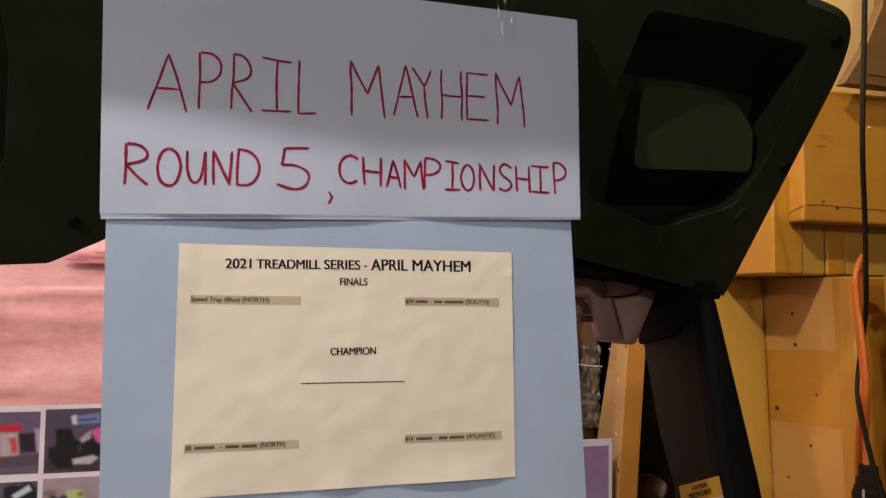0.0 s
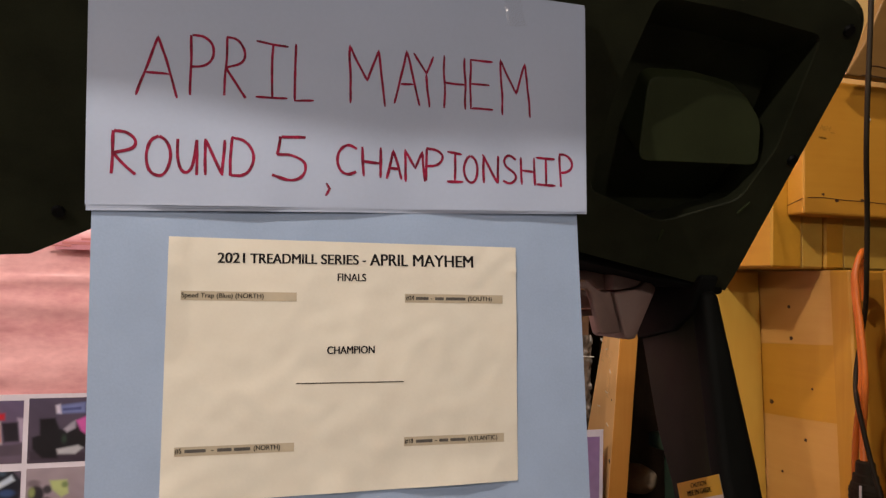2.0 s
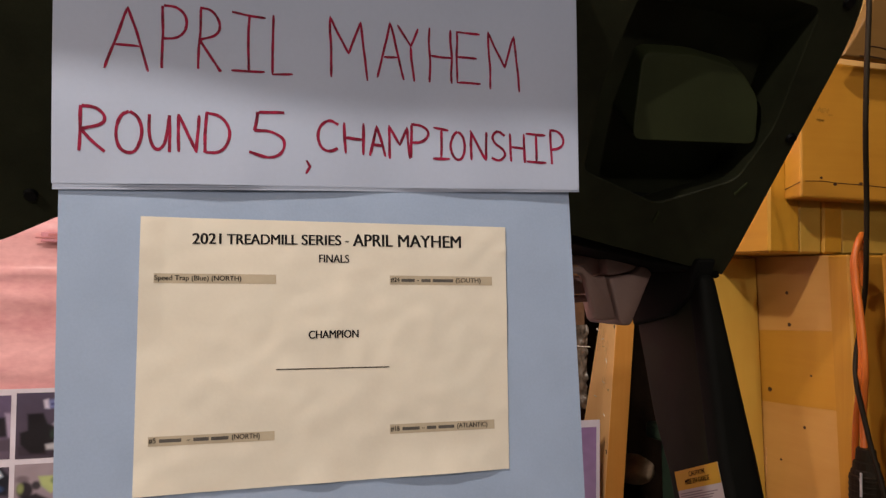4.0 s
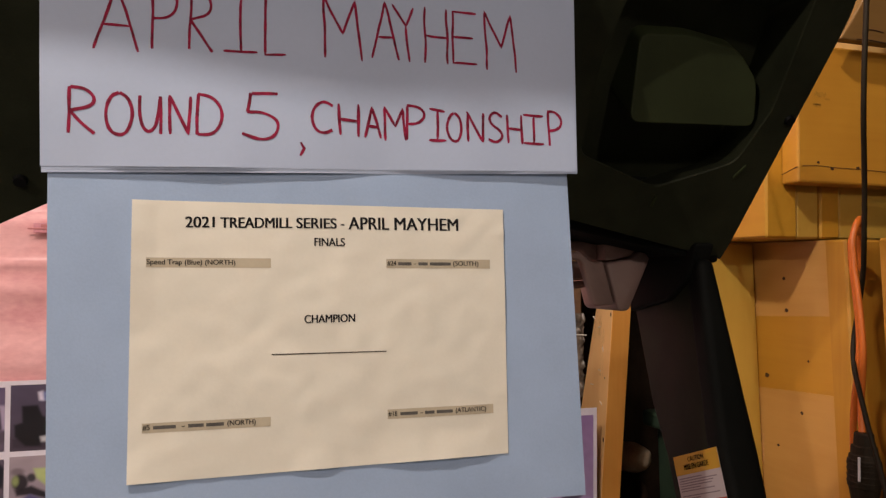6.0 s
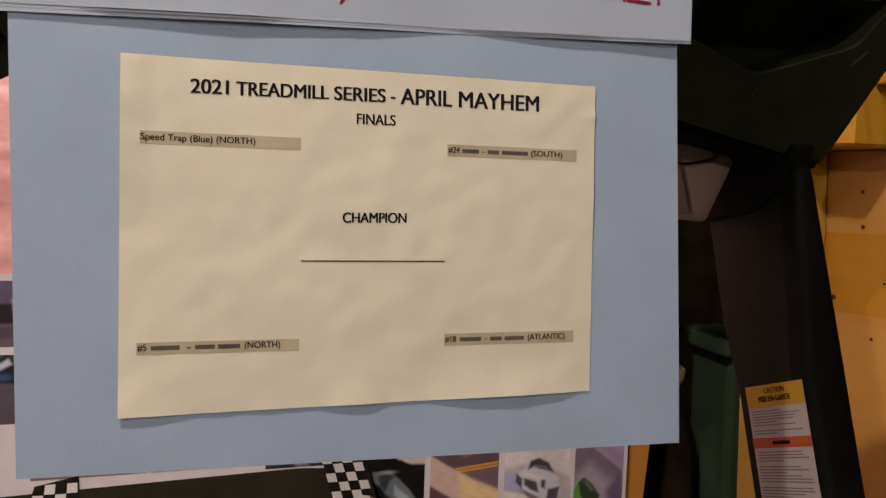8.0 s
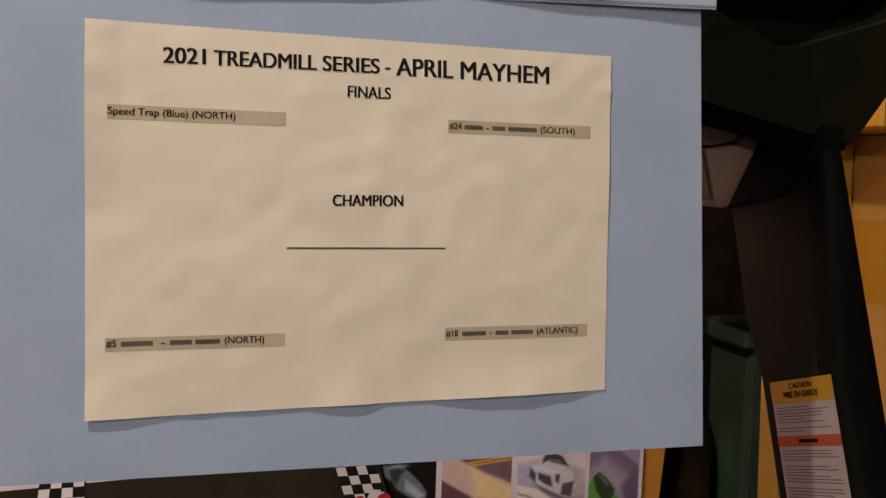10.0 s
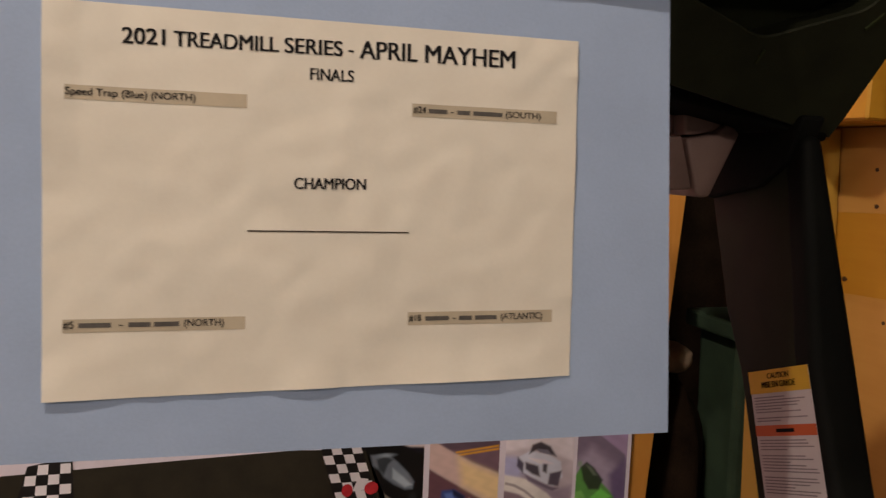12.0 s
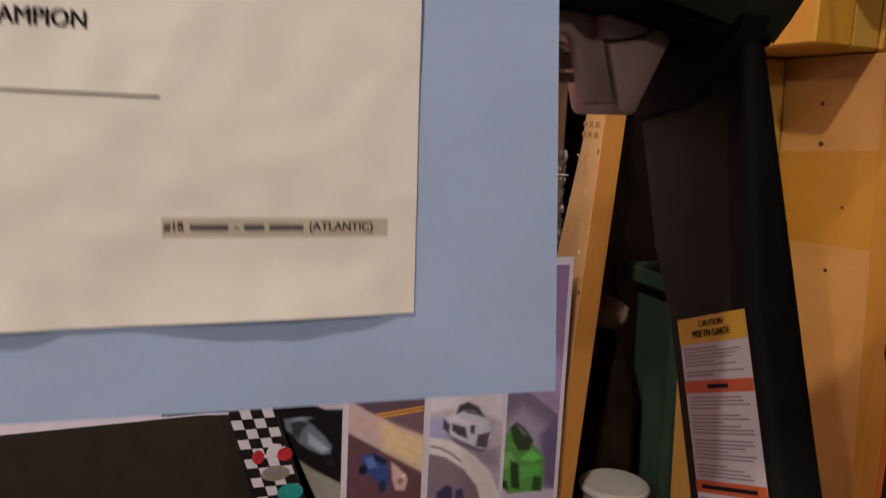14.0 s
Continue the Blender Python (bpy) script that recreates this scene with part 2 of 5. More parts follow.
tagged(mesh_ob("wall_west", box(-4.3, -4.2, -4.3, 2.9, 0, 2.45), PLASTER), "plain grey concrete basement wall", "wall", kind="structure")
tagged(mesh_ob("wall_back", box(0.62, 2.8, 2.4, 2.5, 0, 2.45), SHADE_WALL), "boards coloured dark to stand in for the unlit space behind the framing", "wall", kind="structure")
tagged(mesh_ob("wall_far_east", box(2.7, 2.8, -4.2, 2.4, 0, 2.45), SHADE_WALL), "boards coloured dark to stand in for the unlit space behind the framing", "wall", kind="structure")


def pink_wall():
    """Insulation behind a loose plastic sheet with level wrinkles."""
    bm = bmesh.new()
    nx, nz = 150, 330
    x0, x1, z0, z1 = -1.7, 0.66, 0.0, 2.45

    def bulge(x, z):
        w = 0.010 * noise.noise(Vector((x * 1.6, z * 6, 1.3))) + 0.006 * noise.noise(Vector((x * 3.0, z * 17, 4.1)))
        w += 0.004 * (1 - abs(noise.noise(Vector((x * 2.2, z * 24, 8.0)))) * 2)
        for k in range(14):
            line = 0.90 + 0.042 * k + 0.030 * noise.noise(Vector((x * 2.5, k * 3.7, 0)))
            here = max(0.0, noise.noise(Vector((x * 1.8, k * 5.1, 9))) + 0.35)
            w += 0.0065 * here * math.exp(-((z - line) / 0.0075) ** 2)
        return 1.066 - 0.010 - abs(w)

    grid = [[bm.verts.new((x0 + (x1 - x0) * i / nx, bulge(x0 + (x1 - x0) * i / nx, z0 + (z1 - z0) * k / nz), z0 + (z1 - z0) * k / nz)) for i in range(nx + 1)] for k in range(nz + 1)]
    for k in range(nz):
        for i in range(nx):
            bm.faces.new((grid[k][i], grid[k][i + 1], grid[k + 1][i + 1], grid[k + 1][i]))
    ob = mesh_ob("wall_north", bm, PINK, True)
    tagged(ob, "pink insulation behind wrinkled shiny plastic sheeting", "wall", kind="structure")
    part("backing", box(x0, x1, 1.072, 1.16, z0, z1), PLASTER, ob)
    left = box(-4.2, x0, 1.05, 1.16, 0, 2.45)
    part("backing", left, PLASTER, ob)
    # faint printing on the insulation
    part("faded_print", box(-0.3060, -0.2320, 1.0392, 1.0398, 1.2470, 1.2630, 0.0002, 1), PINK_BAND, ob)
    for a, b, c, d in ((-0.295, -0.250, 1.256, 1.261), (-0.315, -0.280, 1.252, 1.255), (-0.265, -0.250, 1.264, 1.268)):
        part("faded_print", box(a, b, 1.0385, 1.0395, c, d, 0.0003, 1), PINK_PRINT, ob)


pink_wall()


def board(name, label, x0, x1, y0, y1, z0, z1, material, lean=0.0, bevel=0.003):
    """A sawn board; lean: how far its foot stands off along y, per metre."""
    bm = box(x0, x1, y0, y1, z0, z1, bevel, 1)
    for v in bm.verts:
        v.co.y += lean * (v.co.z - 1.22)
    return tagged(mesh_ob(name, bm, material), label, "board", kind="structure")


# framed wall to the right: sheathing, studs and header
LEAN = 0.06
def blocking(label, x0, low, high, material):
    """A board between the studs whose joints rise towards the near stud."""
    outline = [(0.4208, low + 0.005 if low else 0.0), (0.61, low - 0.005 if low else 0.0), (0.61, min(1.2305, high - 0.005)), (0.4208, min(1.2305, high + 0.005))]
    lean = lambda y, z: y + LEAN * (z - 1.22)
    bm = prism(outline, lambda y, z: Vector((x0, lean(y, z), z)), lambda y, z: Vector((0.787, lean(y, z), z)))
    return tagged(mesh_ob("blocking_board", bm, material), label, "board", kind="structure")


panel = blocking("pinkish pine board fitted between rough studs", 0.769, 1.12105, 1.30, PLY)
blocking("orange pine board fitted between rough studs", 0.7692, 1.01285, 1.12095, PLY_ORANGE)
blocking("pinkish pine board fitted between rough studs", 0.769, 0.0, 1.01275, PLY)
board("wall_stud", "orange-toned rough pine stud beside the blocking", 0.764, 0.853, 0.3835, 0.4202, 0.0, 1.2305, PINE, LEAN)
board("wall_stud", "narrow pine stud in the gap behind the cords", 0.775, 0.86, 0.318, 0.342, 0.0, 1.2305, PINE, LEAN)
pale = board("wall_stud", "pale pine stud standing out from the blocking", 0.66, 0.7685, 0.566, 0.604, 0.0, 1.2305, PINE_UP, LEAN)
board("header_beam", "pine header beam resting on the studs", 0.675, 0.7275, 0.4300, 0.85, 1.2325, 1.372, PINE_Y)
board("header_beam", "second ply of the pine header with a sawn end", 0.7280, 0.7680, 0.4330, 0.85, 1.2325, 1.372, PINE_PALE)
board("header_beam", "orange pine board set back under the upper beam", 0.7685, 0.8030, 0.4310, 0.85, 1.2325, 1.372, PINE_Y)
board("header_beam", "pale pine board running on behind the cords", 0.8035, 1.00, 0.4340, 0.85, 1.2325, 1.372, PINE_PALE)
beam = tagged(mesh_ob("upper_beam", prism([(0.6969, 0.395), (1.00, 0.395), (1.00, 0.4292), (0.7003, 0.4292)], lambda x, y: Vector((x, y, 1.3053)), lambda x, y: Vector((x, y, 1.4918)), 0.003), PINE_X), "wide knotty pine beam across the front of the header", "board", kind="structure")
board("upper_beam", "short pine filler piece behind the beam end", 0.711, 1.00, 0.4345, 0.85, 1.3730, 1.4918, PINE_Y)
board("upper_board", "pale wide board above the beam", 0.6757, 0.93, 0.430, 0.45, 1.4925, 1.9, PALE_X)
brace = [(0.7328, 1.4899), (0.7523, 1.5162), (0.7718, 1.5449), (0.8027, 1.6079), (0.8192, 1.9), (0.93, 1.9), (0.93, 1.4899)]
upper = tagged(mesh_ob("upper_board", prism(brace, lambda x, z: Vector((x, 0.3580, z)), lambda x, z: Vector((x, 0.3740, z)), 0.002), BROWN_PINE), "brown rough-cut board with a slanting end above the beam", "board", kind="structure")
for x, z, w in ((0.7598, 1.4919, 0.050), (0.7748, 1.5059, 0.030)):
    part("crack", tube([(x, 0.3576, z), (x + w * 0.4, 0.3576, z + 0.0012), (x + w, 0.3576, z - 0.0008)], 0.0008, 5, 2), KNOT, upper)
# Fills the open framing with dark colour where only shade shows.
board("back_board", "board coloured dark to stand in for shade behind the open framing", 0.90, 0.92, -0.4, 0.62, 0.0, 1.3, SHADE_WALL)
for y, z, r in ((0.5381, 1.0304, 0.0036), (0.497, 1.1301, 0.0030), (0.502, 1.1766, 0.0026), (0.468, 0.985, 0.0024), (0.515, 0.93, 0.002), (0.455, 1.06, 0.0018)):
    bm = bmesh.new()
    bmesh.ops.create_circle(bm, cap_ends=True, radius=r, segments=14, matrix=Matrix.Translation((0.7684, y, z)) @ Matrix.Rotation(radians(-90), 4, "Y"))
    for i, v in enumerate(bm.verts):
        v.co.y += 0.22 * r * math.sin(i * 1.7 + z * 60) + 0.2 * (v.co.y - y)
    part("knot", bm, KNOT, panel)

for x, z, r in ((0.7306, 1.3333, 0.0021), (0.7541, 1.3255, 0.0025), (0.7984, 1.3285, 0.0024)):
    bm = bmesh.new()
    bmesh.ops.create_circle(bm, cap_ends=True, radius=r, segments=12, matrix=Matrix.Translation((x, 0.3946, z)) @ Matrix.Rotation(radians(90), 4, "X") @ Matrix.Diagonal((1.35, 0.8, 1.0, 1.0)))
    for i, v in enumerate(bm.verts):
        v.co.z += 0.18 * r * math.sin(i * 2.1 + x * 90)
    part("knot", bm, KNOT, beam)
part("crack", tube([(0.7044, 0.3948, 1.3274), (0.7314, 0.3948, 1.329), (0.7615, 0.3948, 1.3271), (0.7993, 0.3948, 1.3269), (0.8585, 0.3948, 1.3247)], 0.0005, 5, 2), KNOT, beam)
for x, z, r in ((0.7350, 1.4250, 0.0070), (0.7290, 1.4110, 0.0045), (0.7470, 1.4190, 0.0030)):
    bm = bmesh.new()
    bmesh.ops.create_circle(bm, cap_ends=True, radius=r, segments=18, matrix=Matrix.Translation((x, 0.3947, z)) @ Matrix.Rotation(radians(90), 4, "X") @ Matrix.Diagonal((1.5, 0.45, 1.0, 1.0)))
    for i, v in enumerate(bm.verts):
        v.co.z += 0.3 * r * math.sin(i * 2.4 + x * 90)
    part("pale_knot", bm, KNOT_PALE, beam)
bm = bmesh.new()
bmesh.ops.create_uvsphere(bm, u_segments=12, v_segments=8, radius=0.0017, matrix=Matrix.Translation((0.8120, 0.3945, 1.4430)))
part("nail_head", bm, STAPLE, beam, "bright nail head")
part("crack", tube([(0.6966, 0.396, 1.326), (0.6985, 0.412, 1.3225), (0.6998, 0.428, 1.319)], 0.0005, 5, 2), KNOT, beam)

# post at the end of the pink wall, a little out of plumb
def post_x(z):
    return 0.814 + 0.07 * (z - 1.11)


def build_post():
    bm = bmesh.new()
    rings = []
    for z in (0.0, 0.35, 0.72, 1.11, 1.55, 2.449):
        back = 1.13 + min(0.07, max(0.0, 0.18 * (1.11 - z)))
        x = post_x(z)
        rings.append([bm.verts.new((x, 1.060, z)), bm.verts.new((x + 0.0455, 1.060, z)), bm.verts.new((x + 0.0455, back, z)), bm.verts.new((x, back, z))])
    for r, q in zip(rings, rings[1:]):
        for i in range(4):
            bm.faces.new((r[i], r[(i + 1) % 4], q[(i + 1) % 4], q[i]))
    bm.faces.new(rings[0][::-1])
    bm.faces.new(rings[-1])
    bmesh.ops.recalc_face_normals(bm, faces=bm.faces[:])
    bmesh.ops.bevel(bm, geom=[e for e in bm.edges if abs(e.verts[0].co.z - e.verts[1].co.z) > 0.2], offset=0.0014, segments=2, affect="EDGES", profile=0.5)
    # The left side takes the paler pine, lit look by colour.
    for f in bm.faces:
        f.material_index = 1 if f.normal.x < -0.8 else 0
    return bm


STAPLES = ((1.081, 1.137, 0.5), (1.016, 1.090, 1.2), (0.969, 1.098, 0.2), (1.062, 1.112, -0.3), (0.935, 1.128, 0.1), (0.90, 1.085, 0.7))
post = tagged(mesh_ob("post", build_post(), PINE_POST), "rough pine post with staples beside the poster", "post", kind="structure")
post.data.materials.append(PINE_POST_LIT)
for z, y, turn in STAPLES:
    d = Vector((0, math.cos(turn) * 0.0045, math.sin(turn) * 0.0045))
    m = Vector((post_x(z) - 0.0008, y, z))
    part("staple", tube([m - d + Vector((0.004, 0, 0)), m - d, m + d, m + d + Vector((0.004, 0, 0))], 0.0009, 6, 0), STAPLE, post)
for z, y, r in ((1.092, 1.066, 0.0030), (0.825, 1.066, 0.0034), (0.955, 1.075, 0.0016)):
    bm = bmesh.new()
    bmesh.ops.create_circle(bm, cap_ends=True, radius=r, segments=12, matrix=Matrix.Translation((post_x(z) - 0.0006, y, z)) @ Matrix.Rotation(radians(-90), 4, "Y") @ Matrix.Diagonal((1.5, 0.8, 1.0, 1.0)))
    part("knot", bm, KNOT, post)
# scraps of clear film left under the staples
for y0, y1, z0, z1, seed in ((1.083, 1.098, 0.958, 1.060, 2.0), (1.118, 1.142, 1.035, 1.096, 6.0), (1.100, 1.112, 1.045, 1.085, 9.0)):
    bm = bmesh.new()
    rows = []
    for k in range(25):
        z = z0 + (z1 - z0) * k / 24
        inset = 0.004 * noise.noise(Vector((k * 0.3, seed, 0)))
        rows.append([bm.verts.new((post_x(z) - 0.0008 - 0.0045 * abs(noise.noise(Vector((i * 0.5, k * 0.35, seed)))), y0 + inset + (y1 - y0 - inset) * i / 8, z)) for i in range(9)])
    for r, q in zip(rows, rows[1:]):
        for i in range(8):
            bm.faces.new((r[i], r[i + 1], q[i + 1], q[i]))
    part("film_scrap", bm, TAPE, post, "torn scrap of clear film", True)
# grade stamps, faded beyond reading
for k in range(2):
    for i in range(3):
        z, y = 1.118 + 0.019 * k, 1.074 + 0.022 * i
        part("stamp_bar", box(post_x(z) - 0.0010, post_x(z) + 0.001, y, y + 0.014, z, z + 0.010, 0.0002, 1), STAMP, post)
for y in (0.5455, 0.5705):
    part("stamp_bar", box(0.7684, 0.7688, y, y + 0.0018, 0.899, 0.941, 0.0001, 1), STAMP, panel)
for z in (0.899, 0.9395):
    part("stamp_bar", box(0.7684, 0.7688, 0.5475, 0.5703, z, z + 0.0018, 0.0001, 1), STAMP, panel)
for i in range(3):
    part("stamp_bar", box(0.7684, 0.7688, 0.5495 + 0.007 * i, 0.5540 + 0.007 * i, 0.913, 0.927, 0.0001, 1), STAMP, panel)
board("brown_board", "brown board behind cloudy plastic sheeting", 0.70, 0.818, 1.205, 1.23, 0.0, 2.449, BROWN)


# ---- treadmill seen from its front ----
def K(x, s, n):
    """Console frame: x across, s up the slope, n out of its back."""
    return Vector((x, 0.162 - 0.669 * s - 0.743 * n, 1.2505 + 0.743 * s - 0.669 * n))


treadmill = thing("treadmill", "black treadmill seen from the front, paper signs taped to it", "treadmill")
right_side = [(0.0, -0.004), (0.166, -0.018), (0.238, -0.026), (0.288, -0.0385), (0.343, -0.052), (0.4335, -0.074), (0.4345, -0.055), (0.426, 0.168), (0.4235, 0.190), (0.4177, 0.212), (0.4085, 0.227), (0.394, 0.236), (0.376, 0.2405), (0.359, 0.2425), (0.25, 0.285), (0.0, 0.325)]
def curve(points, cuts=4):
    """A smooth line through the points."""
    p = [points[0]] + points + [points[-1]]
    out = []
    for a, b, c, d in zip(p, p[1:], p[2:], p[3:]):
        for i in range(cuts):
            t = i / cuts
            out.append(tuple(0.5 * (2 * q1 + (q2 - q0) * t + (2 * q0 - 5 * q1 + 4 * q2 - q3) * t * t + (3 * q1 - q0 - 3 * q2 + q3) * t ** 3) for q0, q1, q2, q3 in zip(a, b, c, d)))
    return out + [points[-1]]


right_side = right_side[:7] + curve(right_side[7:14]) + right_side[14:]
outline = right_side + [(-x, s) for x, s in right_side[-2:5:-1]] + [(-0.4335, -0.068), (-0.2424, -0.0526), (-0.2123, -0.0500), (-0.2051, -0.0460), (-0.1658, -0.0215)]
pocket = round_corners([(0.222, 0.218), (0.290, 0.2155), (0.378, 0.206), (0.3945, 0.100), (0.3855, 0.044), (0.315, 0.013), (0.230, 0.044), (0.218, 0.130)], 0.010)


def console():
    bm = bmesh.new()

    def loop(points, n):
        vs = [bm.verts.new(K(x, s, n)) for x, s in points]
        return vs, [bm.edges.new((vs[i], vs[(i + 1) % len(vs)])) for i in range(len(vs))]

    def bridge(a, b):
        for i in range(len(a)):
            j = (i + 1) % len(a)
            bm.faces.new((a[i], a[j], b[j], b[i]))

    cx, cs = 0.0, 0.12
    front, fe = loop([(cx + (x - cx) * 0.985, cs + (s - cs) * 0.97) for x, s in outline], 0.0)
    holes = []
    for side in (1, -1):
        hole, he = loop([(side * x, s) for x, s in pocket], 0.0)
        holes += [(hole, side)]
        fe += he
    bmesh.ops.triangle_fill(bm, use_beauty=True, use_dissolve=False, edges=fe)
    rim, _ = loop(outline, -0.006)
    back, _ = loop([(cx + (x - cx) * 0.96, cs + (s - cs) * 0.92) for x, s in outline], -0.075)
    bridge(front, rim)
    bridge(rim, back)
    bm.faces.new(back)
    px = sum(p[0] for p in pocket) / len(pocket)
    ps = sum(p[1] for p in pocket) / len(pocket)
    for hole, side in holes:
        lip, _ = loop([(side * (px + (x - px) * 0.992), ps + (s - ps) * 0.992) for x, s in pocket], -0.0015)
        deep, _ = loop([(side * (px + 0.008 + (x - px) * 0.985), ps - 0.036 + (s - ps) * 0.96) for x, s in pocket], -0.050)
        bridge(hole, lip)
        bridge(lip, deep)
        bm.faces.new(deep)
    bmesh.ops.recalc_face_normals(bm, faces=bm.faces[:])
    return bm


part("console_shell", console(), PLASTIC_BLACK, treadmill, "black grained plastic console back with recessed pockets")
LEDGE = [(-0.36, -0.028), (-0.25, -0.0315), (-0.185, -0.0325), (-0.135, -0.0335), (-0.09, -0.0360), (-0.05, -0.0375), (0.02, -0.0368), (0.09, -0.0355), (0.20, -0.0330), (0.32, -0.028)]
part("top_ledge", prism(LEDGE + [(0.32, 0.06), (-0.36, 0.06)], lambda x, y: Vector((x, y, 1.444)), lambda x, y: Vector((x, y, 1.474)), 0.002), PLASTIC_BLACK, treadmill)
for side in (1, -1):
    # pad in the pocket whose face stands steeper than the shell
    pad = round_corners([(0.2641, 0.139), (0.3106, 0.1414), (0.3600, 0.1345), (0.3835, 0.1140), (0.3890, 0.0790), (0.2660, 0.0755)], 0.009)
    part("pocket_pad", prism([(side * x, s) for x, s in pad], lambda x, s: K(x, s, -0.004 - 0.031 * (s - 0.078) / 0.063), lambda x, s: K(x, s, -0.051), 0.0015), PLASTIC_PAD, treadmill, "olive-black plastic pad in the pocket")
    part("moulded_rib", prism([(side * x, s) for x, s in ((0.3195, 0.006), (0.3215, 0.006), (0.3215, -0.006), (0.3195, -0.006))], lambda x, s: K(x, s, 0.0015), lambda x, s: K(x, s, -0.004)), PLASTIC_PAD, treadmill)
    part("moulded_rib", prism([(side * x, s) for x, s in ((0.391, 0.028), (0.398, 0.042), (0.3965, 0.043), (0.3895, 0.030))], lambda x, s: K(x, s, 0.0015), lambda x, s: K(x, s, -0.004)), PLASTIC_PAD, treadmill)
for x, s in ((0.4161, 0.0912), (0.3985, 0.2135), (-0.187, -0.0027), (-0.3985, 0.2135), (-0.4161, 0.0912)):
    bm = bmesh.new()
    bmesh.ops.create_cone(bm, cap_ends=True, radius1=0.0052, radius2=0.0042, depth=0.004, segments=16)
    turn = Matrix.Translation(K(x, s, 0.001)) @ Vector((0, -0.743, -0.669)).to_track_quat("Z", "Y").to_matrix().to_4x4()
    bm.transform(turn)
    part("screw", bm, SCREW, treadmill)

def outer(z):
    """The upright grows wider downwards."""
    return 0.410 + 0.14 * min(0.14, max(0.0, 1.19 - z))


def upright(side):
    profile = [(0.318, 1.178), (0.3037, 1.1438), (0.2720, 1.05), (0.2455, 1.0), (0.2035, 0.8815), (-0.012, 0.05), (-0.11, 0.05), (0.1274, 0.9128), (0.1689, 1.0253), (0.2013, 1.1867), (0.215, 1.225)]
    return prism(profile, lambda y, z: Vector((side * 0.3918, y, z)), lambda y, z: Vector((side * (outer(z) - 0.003), y, z)), 0.001)


rightpost = part("upright", upright(1), STEEL_PAINTED, treadmill, "dark painted steel upright with a warning label", True)
part("upright", upright(-1), STEEL_PAINTED, treadmill)
for side in (1, -1):
    part("front_cover", prism([(0.221, 1.200), (0.1879, 1.0253), (0.1464, 0.9128), (-0.089, 0.05), (-0.122, 0.05), (0.1184, 0.9128), (0.1599, 1.0253), (0.193, 1.200)], lambda y, z: Vector((side * 0.3912, y, z)), lambda y, z: Vector((side * outer(z), y, z)), 0.0085, 6), PLASTIC_DARK_SHADE, treadmill, "black plastic strip along the upright's front", True)
for side in (-1, 1):
    part("base_foot", box(side * 0.414 - 0.03, side * 0.414 + 0.03, -0.30, 0.25, 0.0, 0.055, 0.008), STEEL_PAINTED, treadmill)
part("base_crossbar", box(-0.385, 0.385, -0.10, -0.03, 0.005, 0.05, 0.006), STEEL_PAINTED, treadmill)

# underside of the console and the pulse grips below it
GRIP = [
    ("grip_block", [(0.3243, 1.1948), (0.3354, 1.1961), (0.3533, 1.1998), (0.3617, 1.2077), (0.3703, 1.2053), (0.375, 1.2001), (0.3503, 1.1475), (0.3414, 1.1465), (0.337, 1.1501)], 0.250, 0.320, PLASTIC_BROWN),
    ("grip_cap", [(0.3261, 1.1975), (0.3248, 1.2164), (0.3419, 1.2216), (0.3623, 1.215), (0.3637, 1.2105), (0.3559, 1.2021), (0.3384, 1.1984)], 0.255, 0.310, PLASTIC_BROWN),
    ("grip_arm", [(0.2300, 1.2040), (0.2956, 1.206), (0.3008, 1.201), (0.3075, 1.1969), (0.3141, 1.1953), (0.3205, 1.1974), (0.3335, 1.1532), (0.3128, 1.1521), (0.3096, 1.1556), (0.2982, 1.1948), (0.294, 1.199), (0.2300, 1.1970)], 0.250, 0.262, PLASTIC_BROWN),
    ("grip_top", [(0.2300, 1.2161), (0.3228, 1.2181), (0.3299, 1.2125), (0.3318, 1.1985), (0.3225, 1.1973), (0.3151, 1.2007), (0.3085, 1.2076), (0.2300, 1.2065)], 0.272, 0.286, PLASTIC_BROWN),
    ("grip_bar", [(0.2300, 1.1932), (0.3126, 1.1969), (0.32, 1.1779), (0.2300, 1.1742)], 0.285, 0.297, PLASTIC_BROWN),
    ("grip_bar", [(0.2300, 1.1731), (0.3257, 1.1768), (0.3272, 1.1693), (0.2300, 1.1643)], 0.295, 0.307, PLASTIC_BROWN),
    ("console_underside", [(0.17, 1.238), (0.2383, 1.2300), (0.2876, 1.2205), (0.3430, 1.2105), (0.4000, 1.199), (0.4240, 1.195), (0.4240, 1.275), (0.17, 1.290)], 0.205, 0.330, PLASTIC_DARK_SHADE),
]
for side, out in ((1, 0.0), (-1, -0.06)):
    for name, shape_, near, far, material in GRIP:
        part(name, prism([(out + side * x, z) for x, z in shape_], lambda x, z: Vector((x, near, z)), lambda x, z: Vector((x, far, z)), 0.0025 if "grip" in name else 0.004), material, treadmill, "taupe plastic grip end" if name == "grip_block" else "", True)
    # Cap coloured near black in place of the shadow beside the grip.
    part("upright_cap", prism([(0.3058, 1.1434), (0.2365, 1.1575), (0.2071, 1.1775), (0.190, 1.2138), (0.2856, 1.2300), (0.3200, 1.1900)], lambda y, z: Vector((side * 0.3860, y, z)), lambda y, z: Vector((side * 0.4080, y, z)), 0.003), PLASTIC_DARK_SHADE, treadmill)


# warning label on the inner face of the upright
def LB(a, b, lift=0.0006):
    """a across 0..1, b down the label in label widths."""
    return Vector((0.3918 - lift, 0.2346 - 0.0669 * a - 0.0236 * b, 1.0007 + 0.025 * a - 0.0673 * b))


